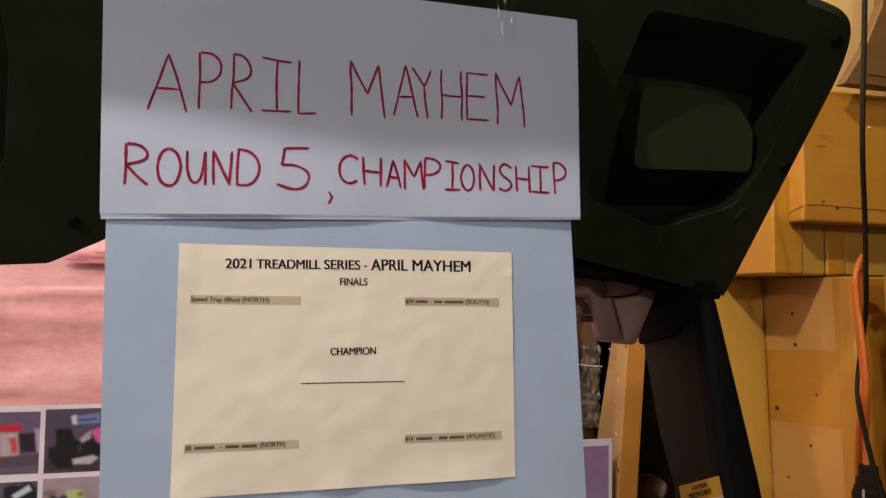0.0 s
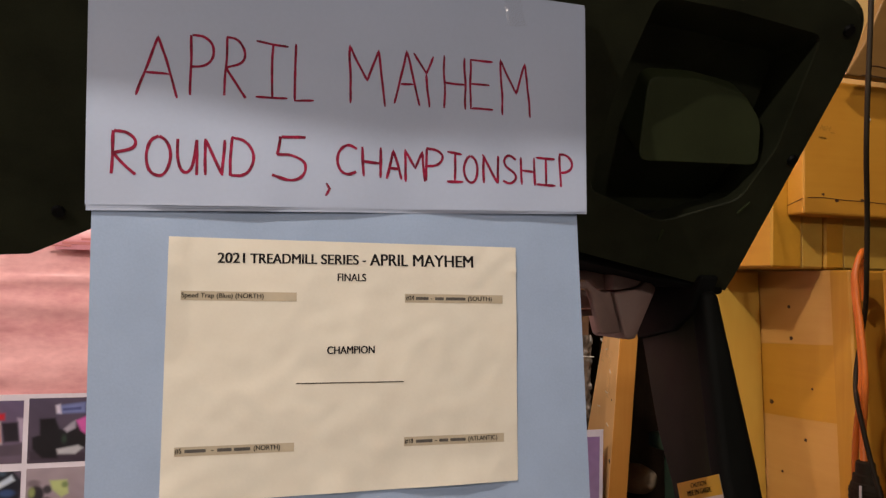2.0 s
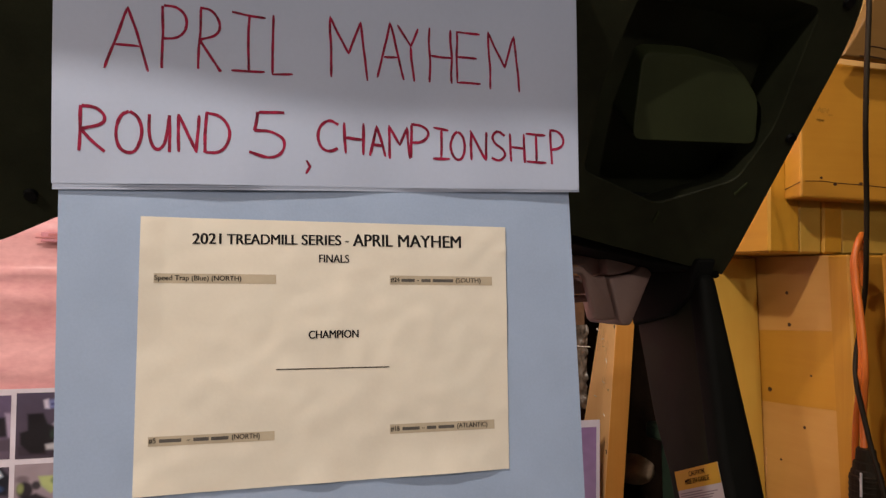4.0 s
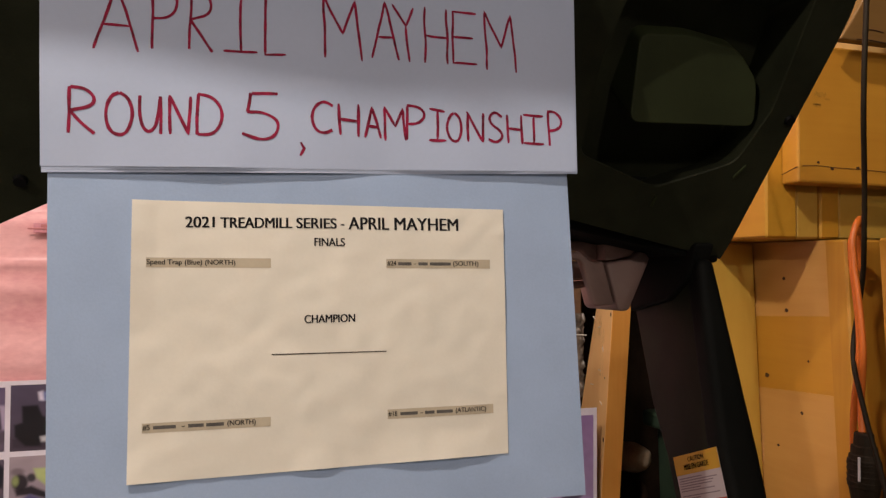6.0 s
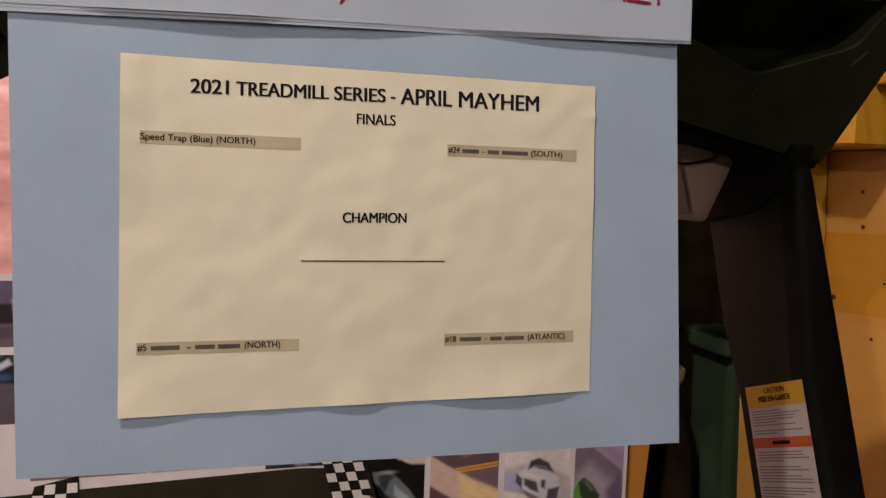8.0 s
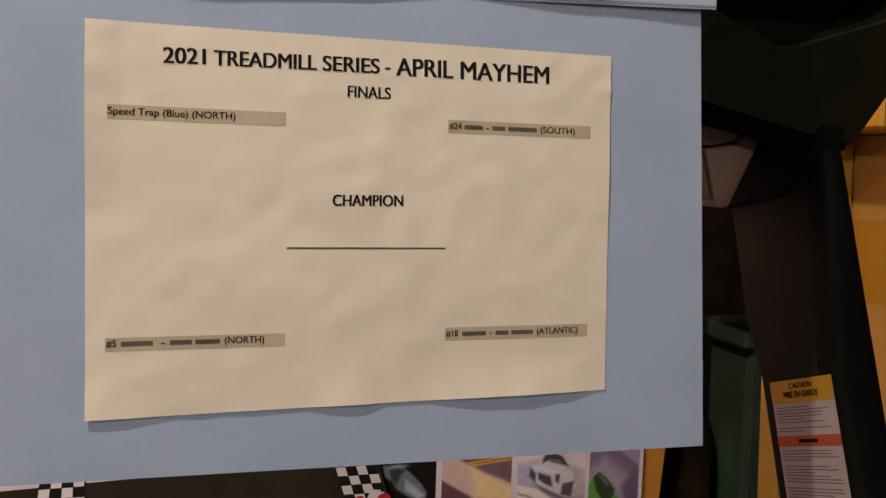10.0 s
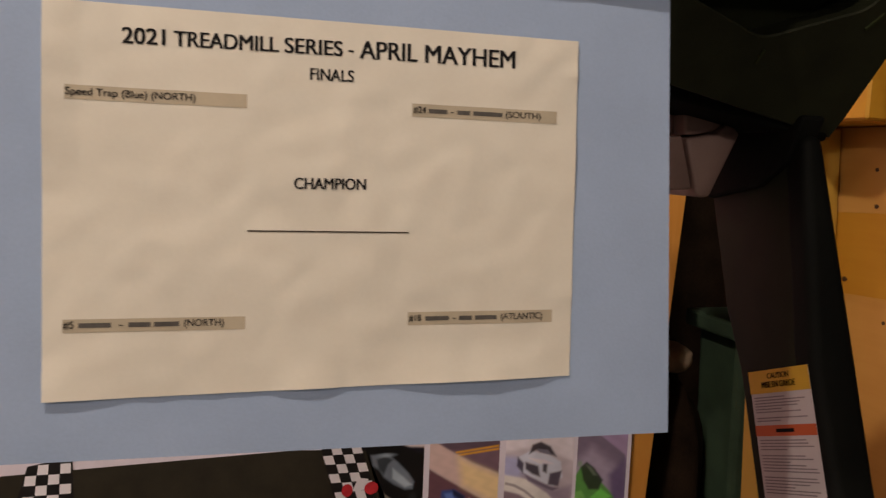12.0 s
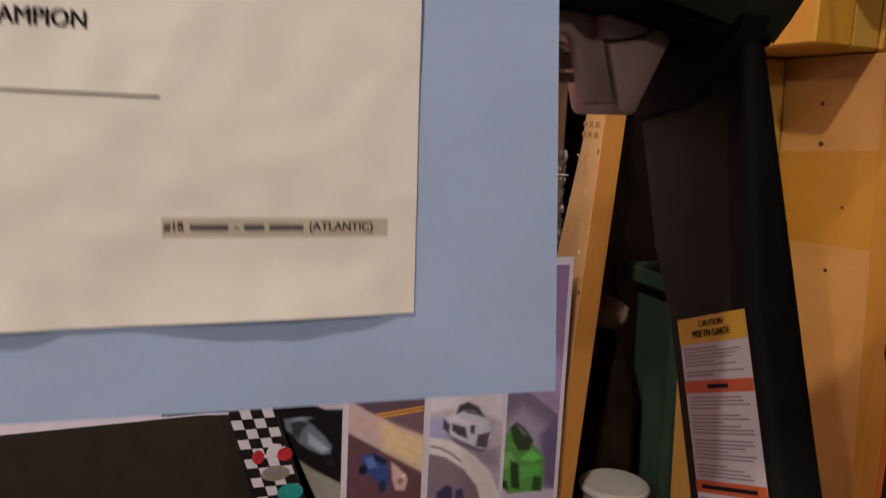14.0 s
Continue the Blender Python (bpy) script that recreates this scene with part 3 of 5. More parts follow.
def label_piece(name, a0, a1, b0, b1, material, lift, parent):
    return part(name, flat([(a0, b0), (a1, b0), (a1, b1), (a0, b1)], lambda a, b: LB(a, b, lift)), material, parent)


label = label_piece("warning_label", 0.0, 1.0, 0.0, 2.9, LABEL_WHITE, 0.0008, rightpost)
label["label"] = "white, yellow and orange warning sticker"
label_piece("yellow_band", 0.0, 1.0, 0.0, 0.26, LABEL_YELLOW, 0.0012, rightpost)
label_piece("orange_band", 0.0, 1.0, 0.62, 0.74, LABEL_ORANGE, 0.0012, rightpost)
label_piece("orange_band", 0.0, 1.0, 1.58, 1.70, LABEL_ORANGE, 0.0012, rightpost)
rows = [0.30 + 0.033 * i for i in range(9)] + [0.78 + 0.034 * i for i in range(23)] + [1.74 + 0.034 * i for i in range(33)]
for i, b in enumerate(rows):
    if i % 7 == 6:
        continue
    label_piece("text_bar", 0.05, 0.70 + 0.25 * random.random() if i % 4 else 0.40 + 0.2 * random.random(), b, b + 0.014, LABEL_INK, 0.0012, rightpost)
label_piece("text_bar", 0.36, 0.66, 0.66, 0.70, INK_BLACK, 0.0016, rightpost)
label_piece("text_bar", 0.10, 0.88, 1.62, 1.66, INK_BLACK, 0.0016, rightpost)


def lettering(name, text, place, width, height, material, parent, bold=0.0, tag=""):
    """Words in the built-in font, fitted to a width and capital height, laid on by a map."""
    cu = bpy.data.curves.new(name, "FONT")
    cu.body = text
    tmp = new(name, cu)
    me = bpy.data.meshes.new_from_object(tmp.evaluated_get(bpy.context.evaluated_depsgraph_get()))
    bpy.data.objects.remove(tmp)
    sm = bmesh.new()
    sm.from_mesh(me)
    for _ in range(2):
        bmesh.ops.subdivide_edges(sm, edges=[e for e in sm.edges if e.calc_length() > 0.22], cuts=1)
    bmesh.ops.triangulate(sm, faces=sm.faces[:])
    sm.to_mesh(me)
    sm.free()
    xs = [v.co.x for v in me.vertices]
    a, b = min(xs), max(xs)
    bm = bmesh.new()
    for k in range(3 if bold else 1):
        at = len(bm.verts)
        bm.from_mesh(me)
        bm.verts.ensure_lookup_table()
        for v in bm.verts[at:]:
            q = place((v.co.x - a) / (b - a) * (width - bold) + bold * (k / 2 if bold else 0), v.co.y / 0.69 * height)
            v.co = q + Vector((0, -0.00002 * k, 0))
    bm.to_mesh(me)
    bm.free()
    me.materials.append(material)
    ob = new(name, me)
    ob.parent = parent
    if tag:
        tagged(ob, tag)
    return ob


W_L = 0.0714
lettering("label_text", "CAUTION", lambda x, y: LB(0.33 + x / W_L, 0.10 - y / W_L, 0.0014), 0.36 * W_L, 0.06 * W_L, INK_BLACK, rightpost, 0.0003)
lettering("label_text", "MISE EN GARDE", lambda x, y: LB(0.22 + x / W_L, 0.200 - y / W_L, 0.0016), 0.56 * W_L, 0.068 * W_L, INK_BLACK, rightpost, 0.0003)


# ---- the signs ----
C5, S5 = math.cos(radians(5.4)), math.sin(radians(5.4))


def W(u, d, v):
    """Sign frame: u across, d back, v up, about the middle of the printed sheet."""
    return Vector((u, C5 * d + S5 * v, 1.15 - S5 * d + C5 * v))


def sheet(corners, shape, nu=60, nv=40):
    """A sheet between its corners (bl, br, tr, tl), bent by shape(u, v, a, b)."""
    bl, br, tr, tl = corners
    bm = bmesh.new()
    rows = []
    for k in range(nv + 1):
        b = k / nv
        row = []
        for i in range(nu + 1):
            a = i / nu
            u = (bl[0] * (1 - a) + br[0] * a) * (1 - b) + (tl[0] * (1 - a) + tr[0] * a) * b
            v = (bl[1] * (1 - a) + br[1] * a) * (1 - b) + (tl[1] * (1 - a) + tr[1] * a) * b
            row.append(bm.verts.new(W(u, shape(u, v, a, b), v)))
        rows.append(row)
    for k in range(nv):
        for i in range(nu):
            bm.faces.new((rows[k][i], rows[k][i + 1], rows[k + 1][i + 1], rows[k + 1][i]))
    return bm


def hump(a, c, w):
    return max(0.0, 1 - ((a - c) / w) ** 2)


def wave(u, v, size, seed):
    return noise.noise(Vector((u * size, v * size, seed)))


def blue_shape(u, v, a, b):
    return 0.0003 + 0.0003 * wave(u, v, 9, 2.0)


def cream_shape(u, v, a, b):
    low = max(0.0, 1 - b / 0.13) ** 1.6
    curl = 0.0009 * hump(a, 0.03, 0.10) + 0.0010 * hump(a, 0.46, 0.07) + 0.0018 * hump(a, 0.80, 0.18)
    side = 0.0018 * max(0.0, 1 - a / 0.06) * hump(b, 0.80, 0.28) + 0.0004 * max(0.0, (a - 0.94) / 0.06) * (1.0 * hump(b, 0.90, 0.02) + hump(b, 0.62, 0.12))
    calm = 0.07 + 0.25 * min(1.0, max(0.0, min(a, 1 - a)) / 0.15, max(0.0, min(b, 1 - b)) / 0.18)
    return min(-0.0002, -0.0003 - curl * low - side - calm * (0.0016 * wave(u, v, 18, 5.0) + 0.0007 * wave(u, v, 42, 3.0) + 0.0021 * abs(wave(u, v, 21, 11.0)) + 0.0009 * abs(wave(u, v, 47, 15.0))) - 0.0003 * wave(u, v, 95, 9.0))


def along(knots, a):
    """A smooth run through (a, value) knots."""
    for (p, f), (q, g) in zip(knots, knots[1:]):
        if a <= q:
            k = min(1.0, max(0.0, (a - p) / (q - p)))
            return f + (g - f) * k * k * (3 - 2 * k)
    return knots[-1][1]


STAND_OFF = ((0, 0.0015), (0.15, 0.0020), (0.30, 0.0027), (0.45, 0.0022), (0.62, 0.0007), (0.80, 0.0021), (1, 0.0033))
GAPE = ((0, 0.00025), (0.08, 0.0003), (0.15, 0.0012), (0.29, 0.0012), (0.38, 0.0003), (0.58, 0.00025), (0.67, 0.0009), (0.80, 0.0008), (0.88, 0.0003), (1, 0.0004))


def under_shape(u, v, a, b):
    low = max(0.0, 1 - b / 0.5) ** 1.4
    return low * (0.0006 - along(STAND_OFF, a)) - (1 - low) * 0.0024


def banner_shape(u, v, a, b):
    low = max(0.0, 1 - b / 0.45) ** 1.4
    return under_shape(u, v, a, b) - low * along(GAPE, a) - (1 - low) * (0.0006 + 0.0010 * wave(u, v, 12, 7.0))


BLUE = ((-0.1455, -0.0968), (0.1576, -0.1019), (0.1535, 0.155), (-0.151, 0.155))
CREAM = ((-0.1081, -0.0745), (0.1064, -0.0731), (0.1083, 0.0757), (-0.1079, 0.0750))
BANNER = ((-0.1530, 0.0912), (0.1598, 0.1016), (0.1640, 0.2498), (-0.1575, 0.2500))

blue = tagged(mesh_ob("blue_card", sheet(BLUE, blue_shape), CARD_BLUE, True), "light blue paper card hanging under a white sign", "card")
cream = tagged(mesh_ob("printed_sheet", sheet(CREAM, cream_shape, 110, 80), PAPER_CREAM, True), "creased cream printed bracket sheet on a blue card", "paper")
banner = tagged(mesh_ob("lettered_sign", sheet(BANNER, banner_shape, 80, 40), PAPER_WHITE, True), "white paper sign hand-lettered in red marker", "sign")
for left, right, out in ((0.0032, 0.0014, 0.0), (0.0014, 0.0007, 0.45)):
    lower = tuple((u + 0.0006, v - ((left, right, 0.002, 0.002)[i])) for i, (u, v) in enumerate(BANNER))
    part("under_sheet", sheet(lower, lambda u, v, a, b, o=out: under_shape(u, v, a, b) * (1 - o) + banner_shape(u, v, a, b) * o + 0.0001, 80, 24), PAPER_WHITE, banner, smooth=True)


def on_cream(u, v, lift=0.00016):
    a = (u + 0.1081) / 0.2163
    b = (v + 0.0745) / 0.1498
    return W(u, cream_shape(u, v, a, b) - lift, v)


def print_line(text, u, v, width, height, bold=0.0, lean=0.0):
    return lettering("printed_text", text, lambda x, y: on_cream(u + x, v + y + lean * x), width, height, INK_BLACK, cream, bold)


def patch(u0, u1, v0, v1, material, lift, name):
    n = 24
    bm = bmesh.new()
    rows = [[bm.verts.new(on_cream(u0 + (u1 - u0) * i / n, v0 + (v1 - v0) * k / 3, lift)) for i in range(n + 1)] for k in range(4)]
    for k in range(3):
        for i in range(n):
            bm.faces.new((rows[k][i], rows[k][i + 1], rows[k + 1][i + 1], rows[k + 1][i]))
    return part(name, bm, material, cream, smooth=True)


print_line("2021", -0.0807, 0.0605, 0.0157, 0.0060, 0.0005, 0.018)
print_line("TREADMILL", -0.0621, 0.0607, 0.0397, 0.0059, 0.0005, 0.016)
print_line("SERIES", -0.0202, 0.0613, 0.0234, 0.0060, 0.0005, 0.011)
patch(0.0054, 0.0077, 0.0634, 0.0642, INK_BLACK, 0.00016, "printed_dash")
print_line("APRIL", 0.0100, 0.0612, 0.0246, 0.0073, 0.00055, 0.010)
print_line("MAYHEM", 0.0378, 0.0614, 0.0405, 0.0075, 0.00055, 0.006)
print_line("FINALS", -0.0100, 0.0512, 0.0179, 0.0047, 0.0003, 0.010)
print_line("CHAMPION", -0.0160, 0.0072, 0.0293, 0.0045, 0.00036, 0.010)
patch(-0.0342, 0.0315, -0.0102, -0.0096, INK_RULE, 0.00016, "rule")


def entry(u0, u1, v0, v1, pieces):
    """A shaded row: words, or bars that stand for names."""
    patch(u0, u1, v0, v1, INK_GREY, 0.00010, "shaded_strip")
    base = v0 + 0.0017
    for kind, a, b, text in pieces:
        if kind == "t":
            lettering("printed_text", text, lambda x, y, a=a: on_cream(a + x, base + y, 0.00022), b - a, 0.0027, INK_BLACK, cream, 0.00012)
        else:
            patch(a, b, base + 0.0001, base + 0.0019, INK_BAR, 0.00020, "text_bar")


entry(-0.1004, -0.0345, 0.0384, 0.0438, [("t", -0.1001, -0.0539, "Speed Trap (Blue) (NORTH)")])
entry(0.0325, 0.0983, 0.0386, 0.0441, [("t", 0.0330, 0.0385, "#24"), ("b", 0.0397, 0.0480, ""), ("t", 0.0494, 0.0508, "-"), ("b", 0.0522, 0.0580, ""), ("b", 0.0594, 0.0726, ""), ("t", 0.0742, 0.0906, "(SOUTH)")])
entry(-0.1011, -0.0347, -0.0489, -0.0438, [("t", -0.1008, -0.0972, "#5"), ("b", -0.0956, -0.0842, ""), ("t", -0.0814, -0.0798, "-"), ("b", -0.0780, -0.0700, ""), ("b", -0.0688, -0.0596, ""), ("t", -0.0578, -0.0428, "(NORTH)")])
entry(0.0316, 0.0975, -0.0488, -0.0433, [("t", 0.0320, 0.0374, "#18"), ("b", 0.0392, 0.0498, ""), ("t", 0.0514, 0.0528, "-"), ("b", 0.0542, 0.0600, ""), ("b", 0.0614, 0.0714, ""), ("t", 0.0732, 0.0928, "(ATLANTIC)")])

# hand lettering: strokes of each capital in a unit box
STROKES = {
    "A": "0,0 .5,1 1,0;.2,.38 .8,.38", "P": ".05,0 .05,1;.05,1 .6,1 .95,.85 .9,.62 .55,.48 .08,.46", "R": ".05,0 .08,1;.08,1 .6,.98 .95,.8 .85,.58 .1,.48;.1,.48 1,0",
    "I": "0,1 1,.97;.5,.98 .5,.03;0,0 1,.02", "L": "0,1 .08,0 1,.03", "M": ".06,0 0,1 .52,.42 .84,.97 1,0", "Y": "0,1 .62,.62;1,.97 .62,.62;.62,.62 .78,0",
    "H": "0,1 .02,0;.98,1 1,0;.02,.5 1,.48", "E": "1,1 0,.98 .02,0 1,.02;.02,.5 .85,.5", "O": ".5,1 .15,.88 0,.5 .15,.1 .5,0 .85,.1 1,.5 .85,.88 .5,1",
    "U": "0,1 .02,.3 .35,0 .75,.15 .9,.5 .92,1;.92,1 1,0", "N": "0,1 .05,0;0,1 .95,.02;1,1 .95,.02", "D": "0,0 .02,1;.02,1 .6,.95 1,.6 .95,.25 .6,.02 0,0",
    "5": ".95,1 .25,.98;.25,.98 .15,.6;.15,.6 .6,.62 .98,.42 .9,.12 .5,0 0,.12", ",": ".5,1 1,.6 .3,0", "C": "1,.85 .6,1 .15,.8 0,.45 .2,.1 .6,0 1,.12",
    "S": ".95,.85 .5,1 .05,.8 .2,.58 .8,.42 1,.2 .5,0 0,.12",
}
LINE_1 = [("A", -0.1282, -0.1046, 0.1559, 0.1935), ("P", -0.0996, -0.0839, 0.1587, 0.1966), ("R", -0.0802, -0.0654, 0.1596, 0.1976), ("I", -0.0612, -0.0408, 0.1608, 0.1973), ("L", -0.0383, -0.0254, 0.1615, 0.1982),
          ("M", -0.0048, 0.0194, 0.1622, 0.2016), ("A", 0.0244, 0.0427, 0.1648, 0.2016), ("Y", 0.0375, 0.0521, 0.1645, 0.2008), ("H", 0.0577, 0.0738, 0.1646, 0.2014), ("E", 0.0758, 0.0927, 0.1661, 0.2008),
          ("M", 0.0968, 0.1197, 0.1632, 0.2029)]
LINE_2 = [("R", -0.1404, -0.1248, 0.1088, 0.1349), ("O", -0.1219, -0.1063, 0.1091, 0.1341), ("U", -0.1046, -0.0922, 0.1103, 0.1331), ("N", -0.0896, -0.0773, 0.1108, 0.1342), ("D", -0.0749, -0.0597, 0.1116, 0.1364),
          ("5", -0.0514, -0.0282, 0.1099, 0.1394), (",", -0.0206, -0.0145, 0.1027, 0.1122), ("C", -0.0124, 0.0023, 0.1162, 0.1377), ("H", 0.0041, 0.0172, 0.1159, 0.1369), ("A", 0.0190, 0.0312, 0.1159, 0.1360)]
LINE_3 = [("M", 0.0312, 0.0466, 0.1152, 0.1369), ("P", 0.0450, 0.0583, 0.1158, 0.1381), ("I", 0.0595, 0.0714, 0.1167, 0.1371), ("O", 0.0706, 0.0818, 0.1160, 0.1359), ("N", 0.0838, 0.0961, 0.1164, 0.1368),
          ("S", 0.0973, 0.1094, 0.1167, 0.1380), ("H", 0.1106, 0.1219, 0.1174, 0.1372), ("I", 0.1219, 0.1369, 0.1177, 0.1377), ("P", 0.1384, 0.1499, 0.1167, 0.1406)]


def on_banner(u, v, lift):
    a = (1.009 * u + 0.154) / 0.316
    vb = 0.0908 + 0.0104 * a
    b = (v - vb) / (0.249 - vb)
    return W(1.009 * u, banner_shape(u, v, a, b) - lift, v)


def marker(line, width):
    """Each letter's strokes, drawn as uneven ribbons that bow a little."""
    for letter, u0, u1, v0, v1 in line:
        bm = bmesh.new()
        u0, u1, v0, v1 = u0 + width * 0.5, u1 - width * 0.5, v0 + width * 0.4, v1 - width * 0.4
        layer = 0
        for stroke in STROKES[letter].split(";"):
            pts = [Vector([float(q) for q in p.split(",")]) for p in stroke.split()]
            pts = [Vector((u0 + p.x * (u1 - u0) + random.uniform(-1, 1) * 0.0003, v0 + p.y * (v1 - v0) + random.uniform(-1, 1) * 0.0003)) for p in pts]
            for _ in range(3 if letter in "OCSDPRU5" else 0):
                pts = [pts[0]] + [q for a, b in zip(pts, pts[1:]) for q in (a.lerp(b, 0.25), a.lerp(b, 0.75))] + [pts[-1]]
            fine = []
            for a, b in zip(pts, pts[1:]):
                n = max(1, int((b - a).length / 0.002))
                fine += [a.lerp(b, k / n) for k in range(n)]
            fine.append(pts[-1])
            seed = random.uniform(0, 90)
            bow = [p + Vector((noise.noise(Vector((p.x * 70, p.y * 70, seed))), noise.noise(Vector((p.x * 70, p.y * 70, seed + 5))))) * 0.0007 for p in fine]
            left, right = [], []
            for k, p in enumerate(bow):
                d = (bow[min(k + 1, len(bow) - 1)] - bow[max(k - 1, 0)]).normalized()
                end = min(1.0, 0.6 + 0.4 * min(k, len(bow) - 1 - k))
                w = width / 2 * end * (1 + 0.25 * noise.noise(Vector((k * 0.35, seed, 0))))
                side = Vector((-d.y, d.x)) * w
                lift = 0.00016 + 0.00002 * layer
                left.append(bm.verts.new(on_banner(*(p + side), lift)))
                right.append(bm.verts.new(on_banner(*(p - side), lift)))
            for k in range(len(bow) - 1):
                bm.faces.new((left[k], right[k], right[k + 1], left[k + 1]))
            layer += 1
        part("marker_letter", bm, INK_RED, banner)


marker(LINE_1, 0.0015)
marker(LINE_2, 0.0018)
marker(LINE_3, 0.0017)

# tape that holds the sign
for u, v, w, h, turn in ((0.108, 0.243, 0.013, 0.032, 8), (-0.113, 0.2375, 0.014, 0.030, -6)):
    bm = bmesh.new()
    rows = []
    for k in range(25):
        row = []
        for i in range(13):
            p = Vector(((i / 12 - 0.5) * w, (k / 24 - 0.5) * h))
            t = radians(turn)
            q = (u + p.x * math.cos(t) - p.y * math.sin(t), v + p.x * math.sin(t) + p.y * math.cos(t))
            row.append(bm.verts.new(on_banner(*q, 0.0004 + 0.0026 * abs(noise.noise(Vector((q[0] * 330, q[1] * 90, 3)))))))
        rows.append(row)
    for k in range(24):
        for i in range(12):
            bm.faces.new((rows[k][i], rows[k][i + 1], rows[k + 1][i + 1], rows[k + 1][i]))
    tagged(mesh_ob("tape", bm, TAPE, True), "wrinkled clear tape holding the white sign", "tape")

# ---- picture poster on the far wall ----
POSTER_Y = 1.034


def on_poster(layer):
    return lambda x, z: Vector((x, POSTER_Y - 0.0003 * layer, z))


def photo_paint(name, colour, vary=0.2):
    return mat(name, colour, 0.35, min(0.35, vary * 1.2), 28, 160, 0.0)


PH_WHITE = photo_paint("photo_white", (0.88, 0.83, 0.88), 0.03)
PH_MARGIN = photo_paint("photo_margin", (0.77, 0.70, 0.79), 0.04)
PH_BLACK = photo_paint("photo_black", (0.014, 0.012, 0.012), 0.3)
PH_BELT = photo_paint("photo_belt", (0.030, 0.025, 0.016), 0.15)
PH_RED = photo_paint("photo_red", (0.715, 0.039, 0.052), 0.2)
PH_TEAL = photo_paint("photo_teal", (0.039, 0.429, 0.403), 0.2)
PH_GREY = photo_paint("photo_grey", (0.364, 0.325, 0.286), 0.2)

poster = thing("poster", "wide poster of toy car photographs on the wall", "poster")
part("poster_sheet", box(-0.75, 0.20, 1.0343, 1.0358, 0.30, 1.0), PH_MARGIN, poster)
part("poster_sheet", box(0.2005, 0.7600, 1.0343, 1.0358, 0.30, 0.9005), PH_MARGIN, poster)


def shape(name, pts, material, layer, parent):
    """One printed area of the poster."""
    return part(name, flat(pts, on_poster(layer)), material, parent)


def disc(cx, cz, rx, rz, n=14):
    return [(cx + rx * math.cos(k * math.tau / n), cz + rz * math.sin(k * math.tau / n)) for k in range(n)]


def canvas(x0, x1, z0, z1, top, low, step=0.0013):
    """An empty print: a fine grid of ink that fades from one colour to another, a little mottled."""
    nx, nz = int((x1 - x0) / step) + 1, int((z1 - z0) / step) + 1
    gx, gz = np.meshgrid(np.linspace(x0, x1, nx), np.linspace(z0, z1, nz))
    f = ((gz - z0) / (z1 - z0))[..., None]
    colour = np.array(top) * f + np.array(low) * (1 - f)
    cloud = 0.06 * np.sin(gx * 130 + 2 * np.sin(gz * 90)) * np.sin(gz * 110 + gx * 40)
    return {"x": gx, "z": gz, "colour": colour * (1 + cloud[..., None])}


def lay(c, colour, depth, blur):
    """Lay ink where depth is positive, with a blurred border; it streaks a little."""
    share = np.clip(0.5 + depth / (2 * blur), 0, 1)
    share = (share * share * (3 - 2 * share))[..., None] * 0.95
    streak = 1 + 0.035 * np.sin(c["x"] * 190 + c["z"] * 110 + 1.5 * np.sin(c["z"] * 240))
    c["colour"] = c["colour"] * (1 - share) + np.array(colour) * streak[..., None] * share


def ink(c, colour, pts, blur=0.0032):
    """A patch of ink with straight sides."""
    x, z = c["x"], c["z"]
    inside, near = np.zeros(x.shape, bool), np.full(x.shape, 9.0)
    for (xa, za), (xb, zb) in zip(pts, pts[1:] + pts[:1]):
        dx, dz = xb - xa, zb - za
        f = np.clip(((x - xa) * dx + (z - za) * dz) / (dx * dx + dz * dz), 0, 1)
        near = np.minimum(near, np.hypot(x - xa - f * dx, z - za - f * dz))
        if za != zb:
            inside ^= ((za > z) != (zb > z)) & (x < xa + (z - za) / dz * dx)
    lay(c, colour, np.where(inside, near, -near), blur)


def dot(c, colour, cx, cz, rx, rz, blur=0.0032):
    """A round patch of ink."""
    lay(c, colour, (1 - np.hypot((c["x"] - cx) / rx, (c["z"] - cz) / rz)) * min(rx, rz), blur)


def develop(c):
    """The finished print as a part of the poster."""
    nz, nx = c["x"].shape
    place = on_poster(1)
    verts = [place(x, z) for x, z in zip(c["x"].ravel(), c["z"].ravel())]
    faces = [(r * nx + k, r * nx + k + 1, (r + 1) * nx + k + 1, (r + 1) * nx + k) for r in range(nz - 1) for k in range(nx - 1)]
    me = bpy.data.meshes.new("photo")
    me.from_pydata(verts, [], faces)
    rgba = np.ones((nz * nx, 4), np.float32)
    rgba[:, :3] = np.clip(c["colour"].reshape(-1, 3) * (1.05, 0.93, 1.12), 0.004, 0.9)
    me.attributes.new("print", "FLOAT_COLOR", "POINT").data.foreach_set("color", rgba.ravel())
    me.materials.append(PRINT)
    ob = new("photo", me)
    ob.parent = poster
    return ob


def print_ink():
    """Glossy photo print: the colours come with each sheet of ink, the grain from the paper."""
    m = mat("print", (0.5, 0.5, 0.5), 0.4, 0.06, 60, 900, 0.01)
    nt = m.node_tree
    read = nt.nodes.new("ShaderNodeAttribute")
    read.attribute_name = "print"
    nt.links.new(read.outputs["Color"], nt.nodes["Principled BSDF"].inputs["Base Color"])
    return m


PRINT = print_ink()


